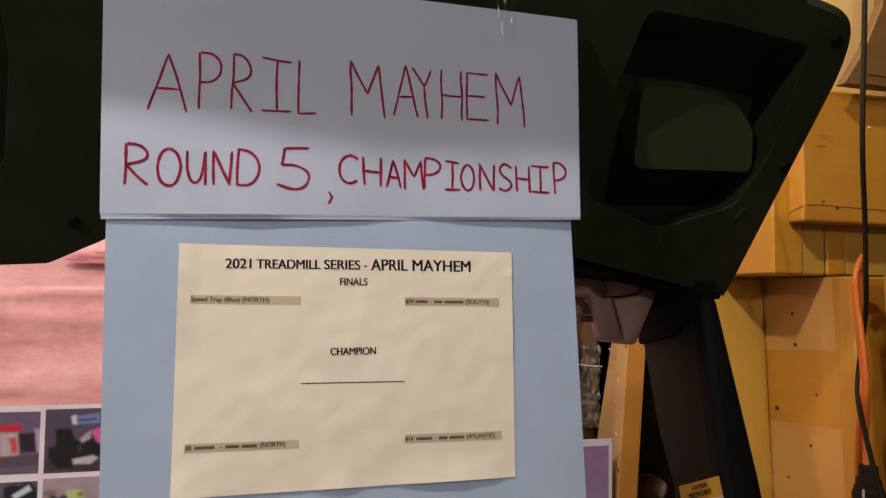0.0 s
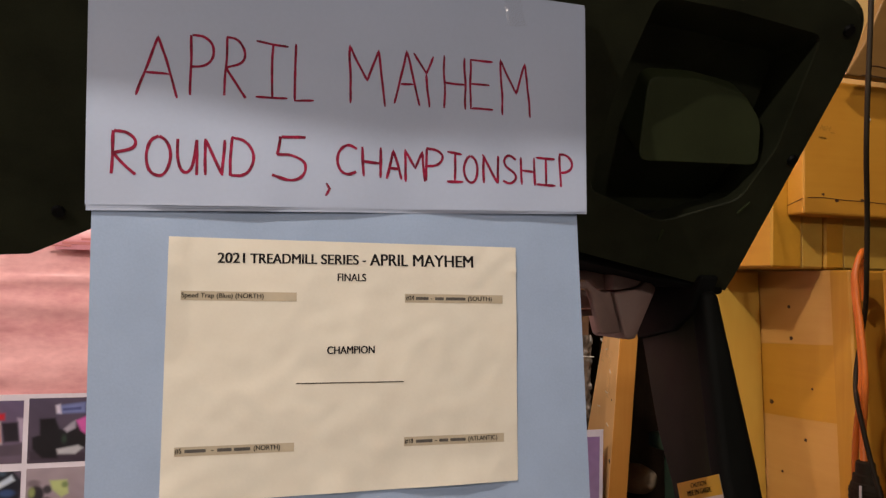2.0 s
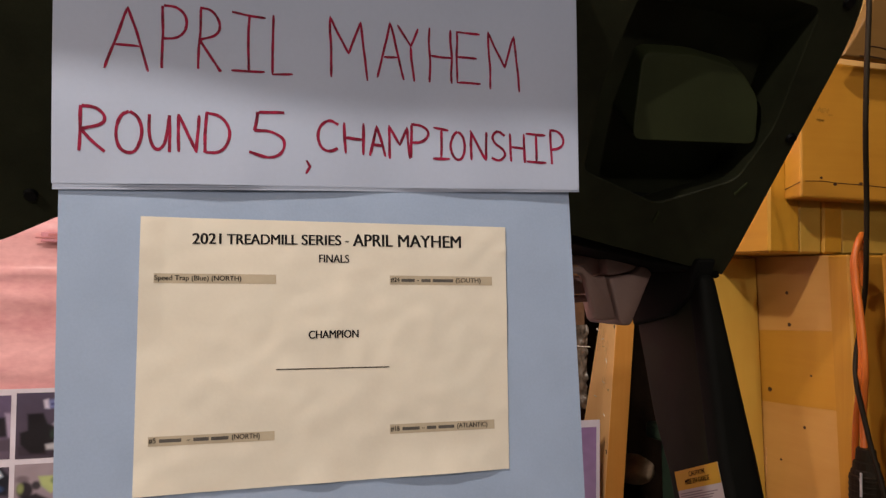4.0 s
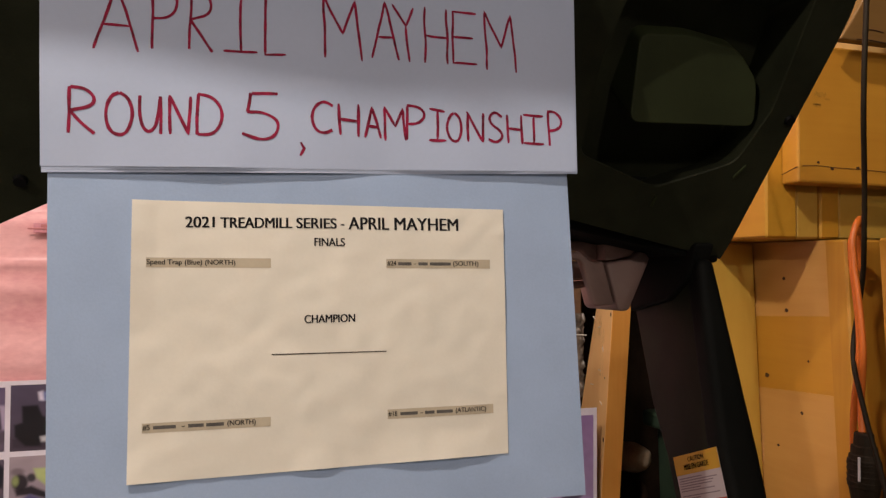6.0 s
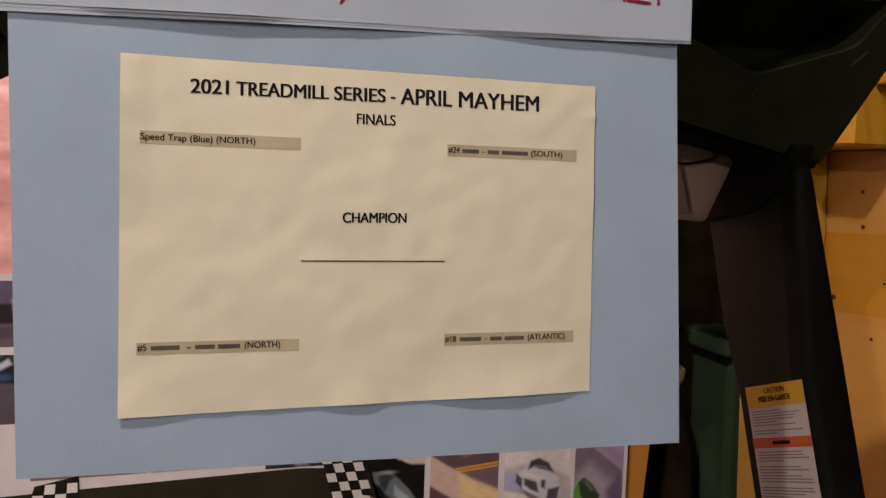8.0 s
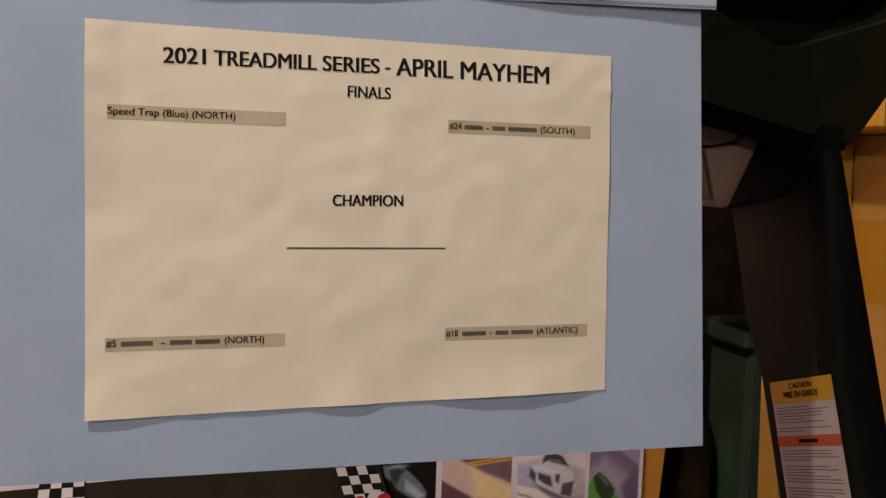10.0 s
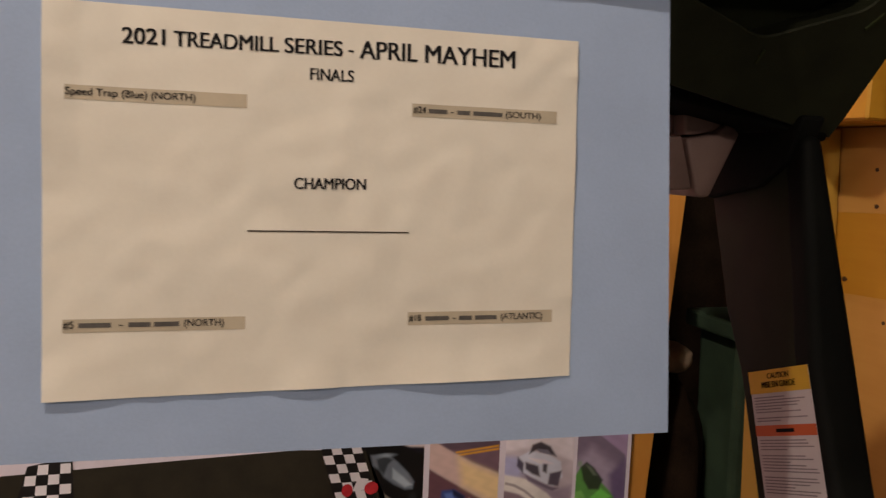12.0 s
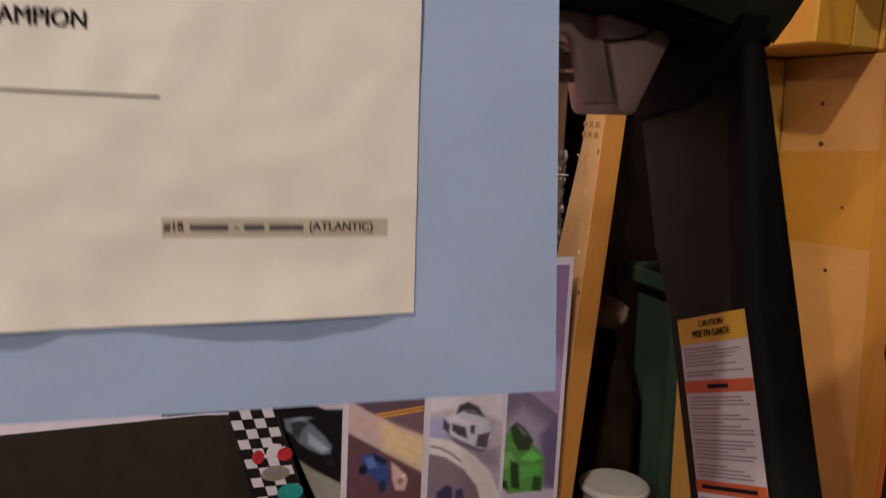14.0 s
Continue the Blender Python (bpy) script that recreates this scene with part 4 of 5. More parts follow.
# upper left pair: racing cars
c = canvas(-0.475, -0.343, 0.885, 0.99, (0.131, 0.106, 0.169), (0.121, 0.097, 0.117))
ink(c, (0.535, 0.015, 0.024), [(-0.405, 0.968), (-0.371, 0.969), (-0.371, 0.958), (-0.405, 0.956)])
ink(c, (0.479, 0.445, 0.397), [(-0.405, 0.956), (-0.377, 0.955), (-0.374, 0.917), (-0.403, 0.915)])
ink(c, (0.479, 0.072, 0.051), [(-0.390, 0.946), (-0.379, 0.948), (-0.376, 0.922), (-0.385, 0.920)])
ink(c, (0.401, 0.361, 0.426), [(-0.352, 0.961), (-0.338, 0.960), (-0.336, 0.915), (-0.347, 0.922)])
ink(c, (0.010, 0.008, 0.011), [(-0.376, 0.953), (-0.351, 0.954), (-0.348, 0.922), (-0.371, 0.921)])
ink(c, (0.080, 0.065, 0.078), [(-0.403, 0.914), (-0.336, 0.918), (-0.335, 0.899), (-0.402, 0.897)])
develop(c)

c = canvas(-0.335, -0.2, 0.884, 0.993, (0.086, 0.075, 0.106), (0.065, 0.052, 0.064))
ink(c, (0.040, 0.030, 0.039), [(-0.332, 0.905), (-0.246, 0.899), (-0.246, 0.885), (-0.331, 0.889)])
ink(c, (0.005, 0.004, 0.005), [(-0.318, 0.958), (-0.294, 0.959), (-0.287, 0.941), (-0.275, 0.935), (-0.260, 0.944), (-0.245, 0.931), (-0.245, 0.908), (-0.290, 0.907), (-0.289, 0.891), (-0.312, 0.892), (-0.328, 0.908), (-0.329, 0.927), (-0.317, 0.931)])
ink(c, (0.171, 0.230, 0.409), [(-0.292, 0.980), (-0.247, 0.985), (-0.247, 0.967), (-0.290, 0.966)])
ink(c, (0.071, 0.090, 0.213), [(-0.283, 0.975), (-0.254, 0.977), (-0.254, 0.972), (-0.283, 0.971)], 0.0012)
ink(c, (0.680, 0.684, 0.684), [(-0.294, 0.980), (-0.287, 0.982), (-0.285, 0.966), (-0.292, 0.967)])
ink(c, (0.353, 0.361, 0.371), [(-0.280, 0.940), (-0.268, 0.951), (-0.262, 0.954), (-0.262, 0.941), (-0.275, 0.934)])
ink(c, (0.578, 0.108, 0.345), [(-0.261, 0.954), (-0.245, 0.961), (-0.242, 0.928), (-0.253, 0.936)])
ink(c, (0.462, 0.514, 0.467), [(-0.290, 0.906), (-0.257, 0.912), (-0.249, 0.907), (-0.261, 0.897), (-0.288, 0.898)])
dot(c, (0.026, 0.050, 0.031), -0.279, 0.923, 0.004, 0.007)
develop(c)

# second row on the left
c = canvas(-0.475, -0.343, 0.76, 0.872, (0.107, 0.092, 0.111), (0.095, 0.079, 0.092))
ink(c, (0.007, 0.009, 0.014), [(-0.395, 0.864), (-0.357, 0.875), (-0.342, 0.856), (-0.345, 0.825), (-0.394, 0.828)])
ink(c, (0.535, 0.684, 0.684), [(-0.382, 0.850), (-0.357, 0.866), (-0.352, 0.857), (-0.377, 0.843)])
dot(c, (0.054, 0.095, 0.116), -0.372, 0.869, 0.006, 0.004)
dot(c, (0.040, 0.084, 0.176), -0.364, 0.836, 0.012, 0.006)
develop(c)

c = canvas(-0.335, -0.2, 0.76, 0.875, (0.333, 0.300, 0.286), (0.246, 0.218, 0.230))
dot(c, (0.165, 0.138, 0.138), -0.323, 0.850, 0.010, 0.006)
dot(c, (0.014, 0.011, 0.014), -0.319, 0.832, 0.012, 0.014)
dot(c, (0.030, 0.029, 0.030), -0.302, 0.839, 0.007, 0.007)
ink(c, (0.431, 0.556, 0.189), [(-0.299, 0.854), (-0.272, 0.854), (-0.269, 0.831), (-0.280, 0.825), (-0.294, 0.838)])
dot(c, (0.165, 0.252, 0.087), -0.275, 0.846, 0.005, 0.005)
ink(c, (0.010, 0.008, 0.011), [(-0.327, 0.820), (-0.302, 0.826), (-0.268, 0.808), (-0.267, 0.798), (-0.302, 0.811), (-0.324, 0.810)])
ink(c, (0.074, 0.078, 0.176), [(-0.332, 0.798), (-0.304, 0.812), (-0.271, 0.797), (-0.265, 0.766), (-0.332, 0.772)])
dot(c, (0.196, 0.220, 0.370), -0.288, 0.794, 0.012, 0.006)
dot(c, (0.268, 0.345, 0.111), -0.326, 0.835, 0.005, 0.008)
develop(c)

# row above the black strip: a pack of saloons
c = canvas(-0.328, -0.153, 0.664, 0.757, (0.183, 0.130, 0.143), (0.220, 0.163, 0.170))
ink(c, (0.569, 0.517, 0.475), [(-0.329, 0.720), (-0.310, 0.713), (-0.302, 0.698), (-0.327, 0.697)])
dot(c, (0.095, 0.076, 0.054), -0.306, 0.724, 0.009, 0.006)
ink(c, (0.683, 0.413, 0.325), [(-0.294, 0.726), (-0.281, 0.733), (-0.260, 0.732), (-0.249, 0.720), (-0.237, 0.711), (-0.260, 0.705), (-0.284, 0.708)])
dot(c, (0.100, 0.067, 0.062), -0.249, 0.733, 0.012, 0.005)
ink(c, (0.690, 0.217, 0.103), [(-0.261, 0.725), (-0.234, 0.720), (-0.241, 0.712), (-0.260, 0.717)])
ink(c, (0.582, 0.076, 0.044), [(-0.284, 0.715), (-0.260, 0.717), (-0.243, 0.710), (-0.253, 0.704), (-0.278, 0.704)])
ink(c, (0.425, 0.136, 0.125), [(-0.206, 0.742), (-0.178, 0.742), (-0.169, 0.728), (-0.195, 0.726)])
ink(c, (0.491, 0.037, 0.034), [(-0.232, 0.734), (-0.209, 0.734), (-0.212, 0.717), (-0.233, 0.717)])
ink(c, (0.793, 0.734, 0.674), [(-0.234, 0.744), (-0.208, 0.745), (-0.208, 0.733), (-0.232, 0.733)])
ink(c, (0.826, 0.823, 0.706), [(-0.204, 0.726), (-0.168, 0.726), (-0.167, 0.716), (-0.201, 0.714)])
ink(c, (0.069, 0.063, 0.041), [(-0.192, 0.716), (-0.174, 0.713), (-0.181, 0.707)])
dot(c, (0.698, 0.127, 0.090), -0.169, 0.708, 0.007, 0.008)
ink(c, (0.582, 0.717, 0.878), [(-0.307, 0.701), (-0.285, 0.708), (-0.251, 0.709), (-0.216, 0.718), (-0.186, 0.706), (-0.159, 0.692), (-0.152, 0.664), (-0.307, 0.680)])
ink(c, (0.039, 0.048, 0.074), [(-0.253, 0.699), (-0.241, 0.706), (-0.232, 0.703), (-0.247, 0.691)])
ink(c, (0.031, 0.038, 0.058), [(-0.237, 0.694), (-0.216, 0.701), (-0.209, 0.701), (-0.211, 0.691), (-0.233, 0.688)])
ink(c, (0.031, 0.038, 0.058), [(-0.207, 0.700), (-0.192, 0.696), (-0.186, 0.689), (-0.206, 0.690)])
ink(c, (0.028, 0.035, 0.058), [(-0.201, 0.684), (-0.176, 0.680), (-0.180, 0.670), (-0.203, 0.673)])
dot(c, (0.069, 0.074, 0.295), -0.161, 0.678, 0.007, 0.008)
dot(c, (0.851, 0.900, 0.900), -0.273, 0.697, 0.017, 0.004)
develop(c)

# red single-seater with yellow wings
c = canvas(-0.145, 0.033, 0.664, 0.757, (0.220, 0.159, 0.184), (0.261, 0.185, 0.184))
ink(c, (0.048, 0.030, 0.035), [(-0.060, 0.702), (-0.039, 0.704), (-0.015, 0.702), (0.010, 0.692), (0.001, 0.676), (-0.034, 0.681), (-0.055, 0.690)])
ink(c, (0.261, 0.030, 0.041), [(-0.094, 0.711), (-0.057, 0.708), (-0.056, 0.692), (-0.079, 0.689), (-0.096, 0.699)])
ink(c, (0.042, 0.018, 0.027), [(-0.125, 0.738), (-0.111, 0.741), (-0.098, 0.733), (-0.095, 0.718), (-0.116, 0.712), (-0.123, 0.724)])
dot(c, (0.467, 0.037, 0.068), -0.131, 0.719, 0.008, 0.006)
dot(c, (0.095, 0.055, 0.078), -0.047, 0.725, 0.008, 0.009)
dot(c, (0.082, 0.044, 0.058), -0.013, 0.726, 0.009, 0.009)
dot(c, (0.261, 0.226, 0.267), -0.037, 0.713, 0.010, 0.006)
ink(c, (0.877, 0.546, 0.044), [(-0.111, 0.723), (-0.095, 0.725), (-0.081, 0.731), (-0.064, 0.727), (-0.056, 0.716), (-0.067, 0.711), (-0.090, 0.715), (-0.104, 0.712)])
ink(c, (0.900, 0.252, 0.027), [(-0.092, 0.725), (-0.081, 0.730), (-0.071, 0.725), (-0.081, 0.714)])
ink(c, (0.398, 0.037, 0.058), [(0.001, 0.717), (0.016, 0.712), (0.014, 0.695), (0.007, 0.696)])
ink(c, (0.877, 0.546, 0.108), [(-0.013, 0.712), (0.001, 0.709), (0.011, 0.702), (0.006, 0.693), (-0.010, 0.702)])
dot(c, (0.355, 0.271, 0.315), 0.003, 0.680, 0.008, 0.005)
dot(c, (0.031, 0.020, 0.025), -0.116, 0.704, 0.008, 0.007)
develop(c)

# dark garage scene under a pale band
c = canvas(0.043, 0.196, 0.655, 0.767, (0.100, 0.095, 0.137), (0.039, 0.038, 0.054))
ink(c, (0.777, 0.769, 0.674), [(0.038, 0.798), (0.206, 0.786), (0.207, 0.710), (0.039, 0.738)], 0.001)
ink(c, (0.900, 0.900, 0.842), [(0.039, 0.737), (0.207, 0.709), (0.207, 0.695), (0.039, 0.728)])
dot(c, (0.024, 0.027, 0.038), 0.076, 0.661, 0.022, 0.013)
dot(c, (0.244, 0.271, 0.368), 0.102, 0.669, 0.011, 0.014)
dot(c, (0.220, 0.243, 0.335), 0.072, 0.675, 0.008, 0.007)
dot(c, (0.157, 0.170, 0.232), 0.112, 0.655, 0.008, 0.008)
dot(c, (0.022, 0.022, 0.032), 0.155, 0.674, 0.017, 0.015)
develop(c)

# red car over a white line; below it a silver coupe in the dark
c = canvas(0.204, 0.334, 0.40, 0.767, (0.054, 0.020, 0.023), (0.005, 0.005, 0.006))
ink(c, (0.132, 0.071, 0.070), [(0.207, 0.731), (0.277, 0.719), (0.336, 0.705), (0.336, 0.679), (0.272, 0.702), (0.207, 0.720)])
ink(c, (0.668, 0.018, 0.034), [(0.271, 0.747), (0.335, 0.751), (0.336, 0.720), (0.305, 0.716), (0.277, 0.727)])
ink(c, (0.877, 0.605, 0.555), [(0.272, 0.744), (0.284, 0.746), (0.287, 0.724), (0.279, 0.725)])
dot(c, (0.596, 0.018, 0.027), 0.249, 0.743, 0.010, 0.007)
dot(c, (0.116, 0.010, 0.015), 0.315, 0.730, 0.007, 0.008)
ink(c, (0.236, 0.262, 0.462), [(0.202, 0.716), (0.272, 0.696), (0.268, 0.681), (0.202, 0.678)])
ink(c, (0.008, 0.008, 0.013), [(0.202, 0.678), (0.261, 0.684), (0.276, 0.663), (0.284, 0.651), (0.337, 0.644), (0.337, 0.602), (0.203, 0.616)])
ink(c, (0.639, 0.620, 0.541), [(0.272, 0.693), (0.336, 0.663), (0.337, 0.643), (0.308, 0.645), (0.283, 0.653), (0.272, 0.672)])
ink(c, (0.809, 0.769, 0.739), [(0.202, 0.727), (0.272, 0.709), (0.336, 0.683), (0.336, 0.666), (0.272, 0.695), (0.202, 0.716)])
ink(c, (0.005, 0.005, 0.004), [(0.226, 0.655), (0.289, 0.654), (0.304, 0.642), (0.323, 0.633), (0.343, 0.631), (0.337, 0.509), (0.291, 0.538), (0.248, 0.570), (0.227, 0.588)])
ink(c, (0.176, 0.238, 0.247), [(0.235, 0.634), (0.265, 0.635), (0.286, 0.617), (0.306, 0.595), (0.317, 0.578), (0.314, 0.565), (0.300, 0.565), (0.279, 0.576), (0.260, 0.591), (0.252, 0.605), (0.239, 0.614)])
ink(c, (0.037, 0.052, 0.053), [(0.246, 0.625), (0.261, 0.631), (0.276, 0.623), (0.267, 0.615), (0.260, 0.596), (0.250, 0.607)])
ink(c, (0.409, 0.548, 0.531), [(0.276, 0.607), (0.300, 0.586), (0.313, 0.573), (0.300, 0.569), (0.276, 0.587)])
dot(c, (0.331, 0.453, 0.446), 0.263, 0.632, 0.013, 0.003)
dot(c, (0.017, 0.020, 0.018), 0.315, 0.550, 0.007, 0.008)
ink(c, (0.341, 0.369, 0.247), [(0.245, 0.571), (0.291, 0.536), (0.338, 0.506), (0.343, 0.461), (0.264, 0.472)])
develop(c)

# blue car under a pale ramp, beside a double yellow line
c = canvas(0.345, 0.4815, 0.40, 0.767, (0.138, 0.106, 0.119), (0.086, 0.051, 0.062))
ink(c, (0.013, 0.014, 0.020), [(0.358, 0.721), (0.377, 0.744), (0.429, 0.749), (0.467, 0.712), (0.460, 0.688), (0.442, 0.660), (0.402, 0.651), (0.378, 0.668), (0.359, 0.693)])
ink(c, (0.287, 0.377, 0.690), [(0.359, 0.732), (0.377, 0.725), (0.394, 0.707), (0.391, 0.691), (0.381, 0.687), (0.366, 0.709)])
ink(c, (0.024, 0.053, 0.295), [(0.397, 0.724), (0.429, 0.730), (0.436, 0.715), (0.412, 0.704), (0.402, 0.711)])
ink(c, (0.793, 0.900, 0.900), [(0.393, 0.747), (0.416, 0.747), (0.425, 0.729), (0.406, 0.723), (0.396, 0.733)])
ink(c, (0.043, 0.085, 0.088), [(0.435, 0.733), (0.464, 0.715), (0.459, 0.698), (0.439, 0.703)])
ink(c, (0.082, 0.201, 0.501), [(0.390, 0.698), (0.410, 0.697), (0.405, 0.672), (0.392, 0.678)])
ink(c, (0.503, 0.546, 0.501), [(0.411, 0.683), (0.441, 0.695), (0.464, 0.696), (0.456, 0.680), (0.436, 0.678), (0.425, 0.661), (0.413, 0.662)])
dot(c, (0.028, 0.022, 0.025), 0.445, 0.672, 0.011, 0.012)
dot(c, (0.345, 0.193, 0.070), 0.413, 0.657, 0.014, 0.006)
ink(c, (0.191, 0.128, 0.141), [(0.328, 0.633), (0.491, 0.633), (0.494, 0.560), (0.329, 0.608)], 0.004)
ink(c, (0.719, 0.378, 0.032), [(0.394, 0.630), (0.480, 0.638), (0.480, 0.634), (0.395, 0.626)], 0.001)
ink(c, (0.719, 0.378, 0.032), [(0.392, 0.624), (0.480, 0.632), (0.481, 0.628), (0.394, 0.620)], 0.001)
ink(c, (0.144, 0.074, 0.078), [(0.329, 0.608), (0.432, 0.550), (0.497, 0.509), (0.499, 0.452), (0.332, 0.473)])
ink(c, (0.665, 0.542, 0.422), [(0.327, 0.670), (0.377, 0.637), (0.429, 0.606), (0.496, 0.575), (0.499, 0.503), (0.432, 0.545), (0.379, 0.578), (0.329, 0.610)])
ink(c, (0.843, 0.707, 0.315), [(0.400, 0.618), (0.430, 0.602), (0.496, 0.571), (0.499, 0.508), (0.432, 0.550), (0.410, 0.564)], 0.012)
ink(c, (0.040, 0.083, 0.242), [(0.370, 0.557), (0.395, 0.557), (0.415, 0.542), (0.422, 0.517), (0.417, 0.482), (0.404, 0.499), (0.386, 0.516), (0.368, 0.530)])
ink(c, (0.011, 0.017, 0.041), [(0.392, 0.557), (0.416, 0.542), (0.412, 0.534), (0.393, 0.546)])
dot(c, (0.009, 0.012, 0.019), 0.373, 0.529, 0.008, 0.009)
dot(c, (0.019, 0.031, 0.074), 0.409, 0.495, 0.007, 0.012)
ink(c, (0.120, 0.225, 0.483), [(0.376, 0.550), (0.390, 0.551), (0.399, 0.532), (0.383, 0.530)])
ink(c, (0.711, 0.549, 0.399), [(0.424, 0.538), (0.439, 0.526), (0.456, 0.503), (0.451, 0.482), (0.434, 0.484), (0.427, 0.506)])
dot(c, (0.359, 0.184, 0.138), 0.442, 0.500, 0.006, 0.006)
dot(c, (0.900, 0.813, 0.590), 0.448, 0.510, 0.004, 0.004)
develop(c)

# white sports car on a track with a pale kerb
c = canvas(0.494, 0.6355, 0.32, 0.767, (0.727, 0.724, 0.663), (0.359, 0.332, 0.325))
ink(c, (0.261, 0.090, 0.070), [(0.509, 0.746), (0.635, 0.747), (0.637, 0.688), (0.598, 0.707), (0.561, 0.729)])
ink(c, (0.808, 0.832, 0.758), [(0.479, 0.657), (0.632, 0.656), (0.636, 0.596), (0.550, 0.630), (0.481, 0.620)], 0.006)
ink(c, (0.449, 0.506, 0.648), [(0.483, 0.617), (0.524, 0.609), (0.537, 0.572), (0.485, 0.572)], 0.008)
ink(c, (0.359, 0.321, 0.356), [(0.526, 0.579), (0.594, 0.539), (0.633, 0.546), (0.636, 0.502), (0.595, 0.515), (0.538, 0.556)], 0.008)
ink(c, (0.254, 0.199, 0.202), [(0.479, 0.551), (0.528, 0.538), (0.565, 0.508), (0.596, 0.466), (0.600, 0.433), (0.483, 0.448)], 0.003)
ink(c, (0.825, 0.870, 0.694), [(0.477, 0.582), (0.537, 0.566), (0.583, 0.534), (0.617, 0.497), (0.638, 0.451), (0.640, 0.428), (0.603, 0.433), (0.590, 0.474), (0.562, 0.510), (0.526, 0.536), (0.479, 0.552)])
ink(c, (0.359, 0.349, 0.305), [(0.496, 0.563), (0.516, 0.557), (0.538, 0.544), (0.559, 0.526), (0.556, 0.523), (0.535, 0.540), (0.514, 0.552), (0.495, 0.558)], 0.0014)
ink(c, (0.711, 0.813, 0.791), [(0.521, 0.611), (0.543, 0.621), (0.584, 0.612), (0.609, 0.595), (0.614, 0.564), (0.596, 0.546), (0.560, 0.558), (0.525, 0.583)])
ink(c, (0.038, 0.031, 0.038), [(0.542, 0.615), (0.548, 0.633), (0.565, 0.638), (0.586, 0.627), (0.599, 0.606), (0.580, 0.614), (0.556, 0.622)])
ink(c, (0.221, 0.225, 0.246), [(0.558, 0.625), (0.580, 0.621), (0.590, 0.609), (0.563, 0.617)], 0.0014)
ink(c, (0.050, 0.043, 0.051), [(0.535, 0.600), (0.562, 0.590), (0.567, 0.568), (0.550, 0.575), (0.536, 0.586)])
ink(c, (0.053, 0.046, 0.054), [(0.572, 0.596), (0.581, 0.593), (0.580, 0.574), (0.572, 0.579)])
ink(c, (0.090, 0.074, 0.096), [(0.587, 0.573), (0.612, 0.577), (0.606, 0.546), (0.584, 0.551)])
ink(c, (0.057, 0.049, 0.074), [(0.519, 0.611), (0.532, 0.598), (0.531, 0.577), (0.518, 0.593)])
ink(c, (0.900, 0.900, 0.900), [(0.542, 0.607), (0.575, 0.602), (0.593, 0.592), (0.566, 0.594)], 0.003)
ink(c, (0.184, 0.154, 0.187), [(0.532, 0.578), (0.588, 0.547), (0.607, 0.542), (0.594, 0.537), (0.543, 0.562)], 0.003)
ink(c, (0.032, 0.043, 0.101), [(0.512, 0.470), (0.531, 0.483), (0.542, 0.477), (0.544, 0.441), (0.513, 0.445)])
ink(c, (0.038, 0.053, 0.129), [(0.548, 0.470), (0.562, 0.473), (0.570, 0.437), (0.549, 0.440)])
develop(c)

# green car under a lilac wall
c = canvas(0.643, 0.7515, 0.32, 0.886, (0.30, 0.205, 0.36), (0.443, 0.414, 0.452))
ink(c, (0.443, 0.354, 0.541), [(0.672, 0.713), (0.742, 0.716), (0.754, 0.677), (0.755, 0.634), (0.702, 0.660), (0.669, 0.690)], 0.006)
ink(c, (0.080, 0.071, 0.103), [(0.666, 0.741), (0.720, 0.744), (0.731, 0.724), (0.713, 0.712), (0.682, 0.717), (0.671, 0.728)], 0.004)
ink(c, (0.569, 0.652, 0.674), [(0.693, 0.739), (0.710, 0.740), (0.710, 0.731), (0.695, 0.731)])
ink(c, (0.191, 0.168, 0.202), [(0.609, 0.657), (0.673, 0.657), (0.747, 0.600), (0.759, 0.522), (0.616, 0.548)], 0.003)
ink(c, (0.391, 0.366, 0.411), [(0.625, 0.580), (0.674, 0.620), (0.737, 0.570), (0.743, 0.490), (0.630, 0.502)], 0.016)
ink(c, (0.144, 0.116, 0.195), [(0.714, 0.561), (0.747, 0.591), (0.765, 0.441), (0.727, 0.457)], 0.01)
ink(c, (0.578, 0.549, 0.562), [(0.612, 0.462), (0.759, 0.446), (0.761, 0.412), (0.614, 0.431)], 0.004)
ink(c, (0.094, 0.343, 0.051), [(0.628, 0.519), (0.637, 0.557), (0.653, 0.583), (0.678, 0.572), (0.698, 0.547), (0.717, 0.528), (0.728, 0.512), (0.729, 0.463), (0.726, 0.447), (0.692, 0.449), (0.657, 0.450), (0.638, 0.479)])
ink(c, (0.191, 0.535, 0.112), [(0.633, 0.529), (0.656, 0.533), (0.666, 0.516), (0.650, 0.498), (0.637, 0.508)], 0.003)
ink(c, (0.163, 0.674, 0.096), [(0.676, 0.517), (0.698, 0.534), (0.723, 0.515), (0.702, 0.508)], 0.003)
ink(c, (0.115, 0.506, 0.065), [(0.677, 0.502), (0.718, 0.502), (0.721, 0.483), (0.681, 0.476)], 0.003)
ink(c, (0.019, 0.046, 0.016), [(0.656, 0.516), (0.673, 0.508), (0.679, 0.456), (0.661, 0.461)])
ink(c, (0.030, 0.078, 0.019), [(0.707, 0.480), (0.724, 0.474), (0.724, 0.448), (0.704, 0.451)])
ink(c, (0.015, 0.036, 0.012), [(0.636, 0.485), (0.651, 0.475), (0.657, 0.451), (0.642, 0.465)])
ink(c, (0.035, 0.053, 0.028), [(0.652, 0.582), (0.664, 0.591), (0.681, 0.578), (0.702, 0.551), (0.693, 0.532), (0.672, 0.534), (0.659, 0.554)])
ink(c, (0.138, 0.199, 0.117), [(0.662, 0.586), (0.674, 0.580), (0.689, 0.561), (0.680, 0.562)], 0.002)
dot(c, (0.263, 0.378, 0.234), 0.650, 0.588, 0.005, 0.006)
develop(c)


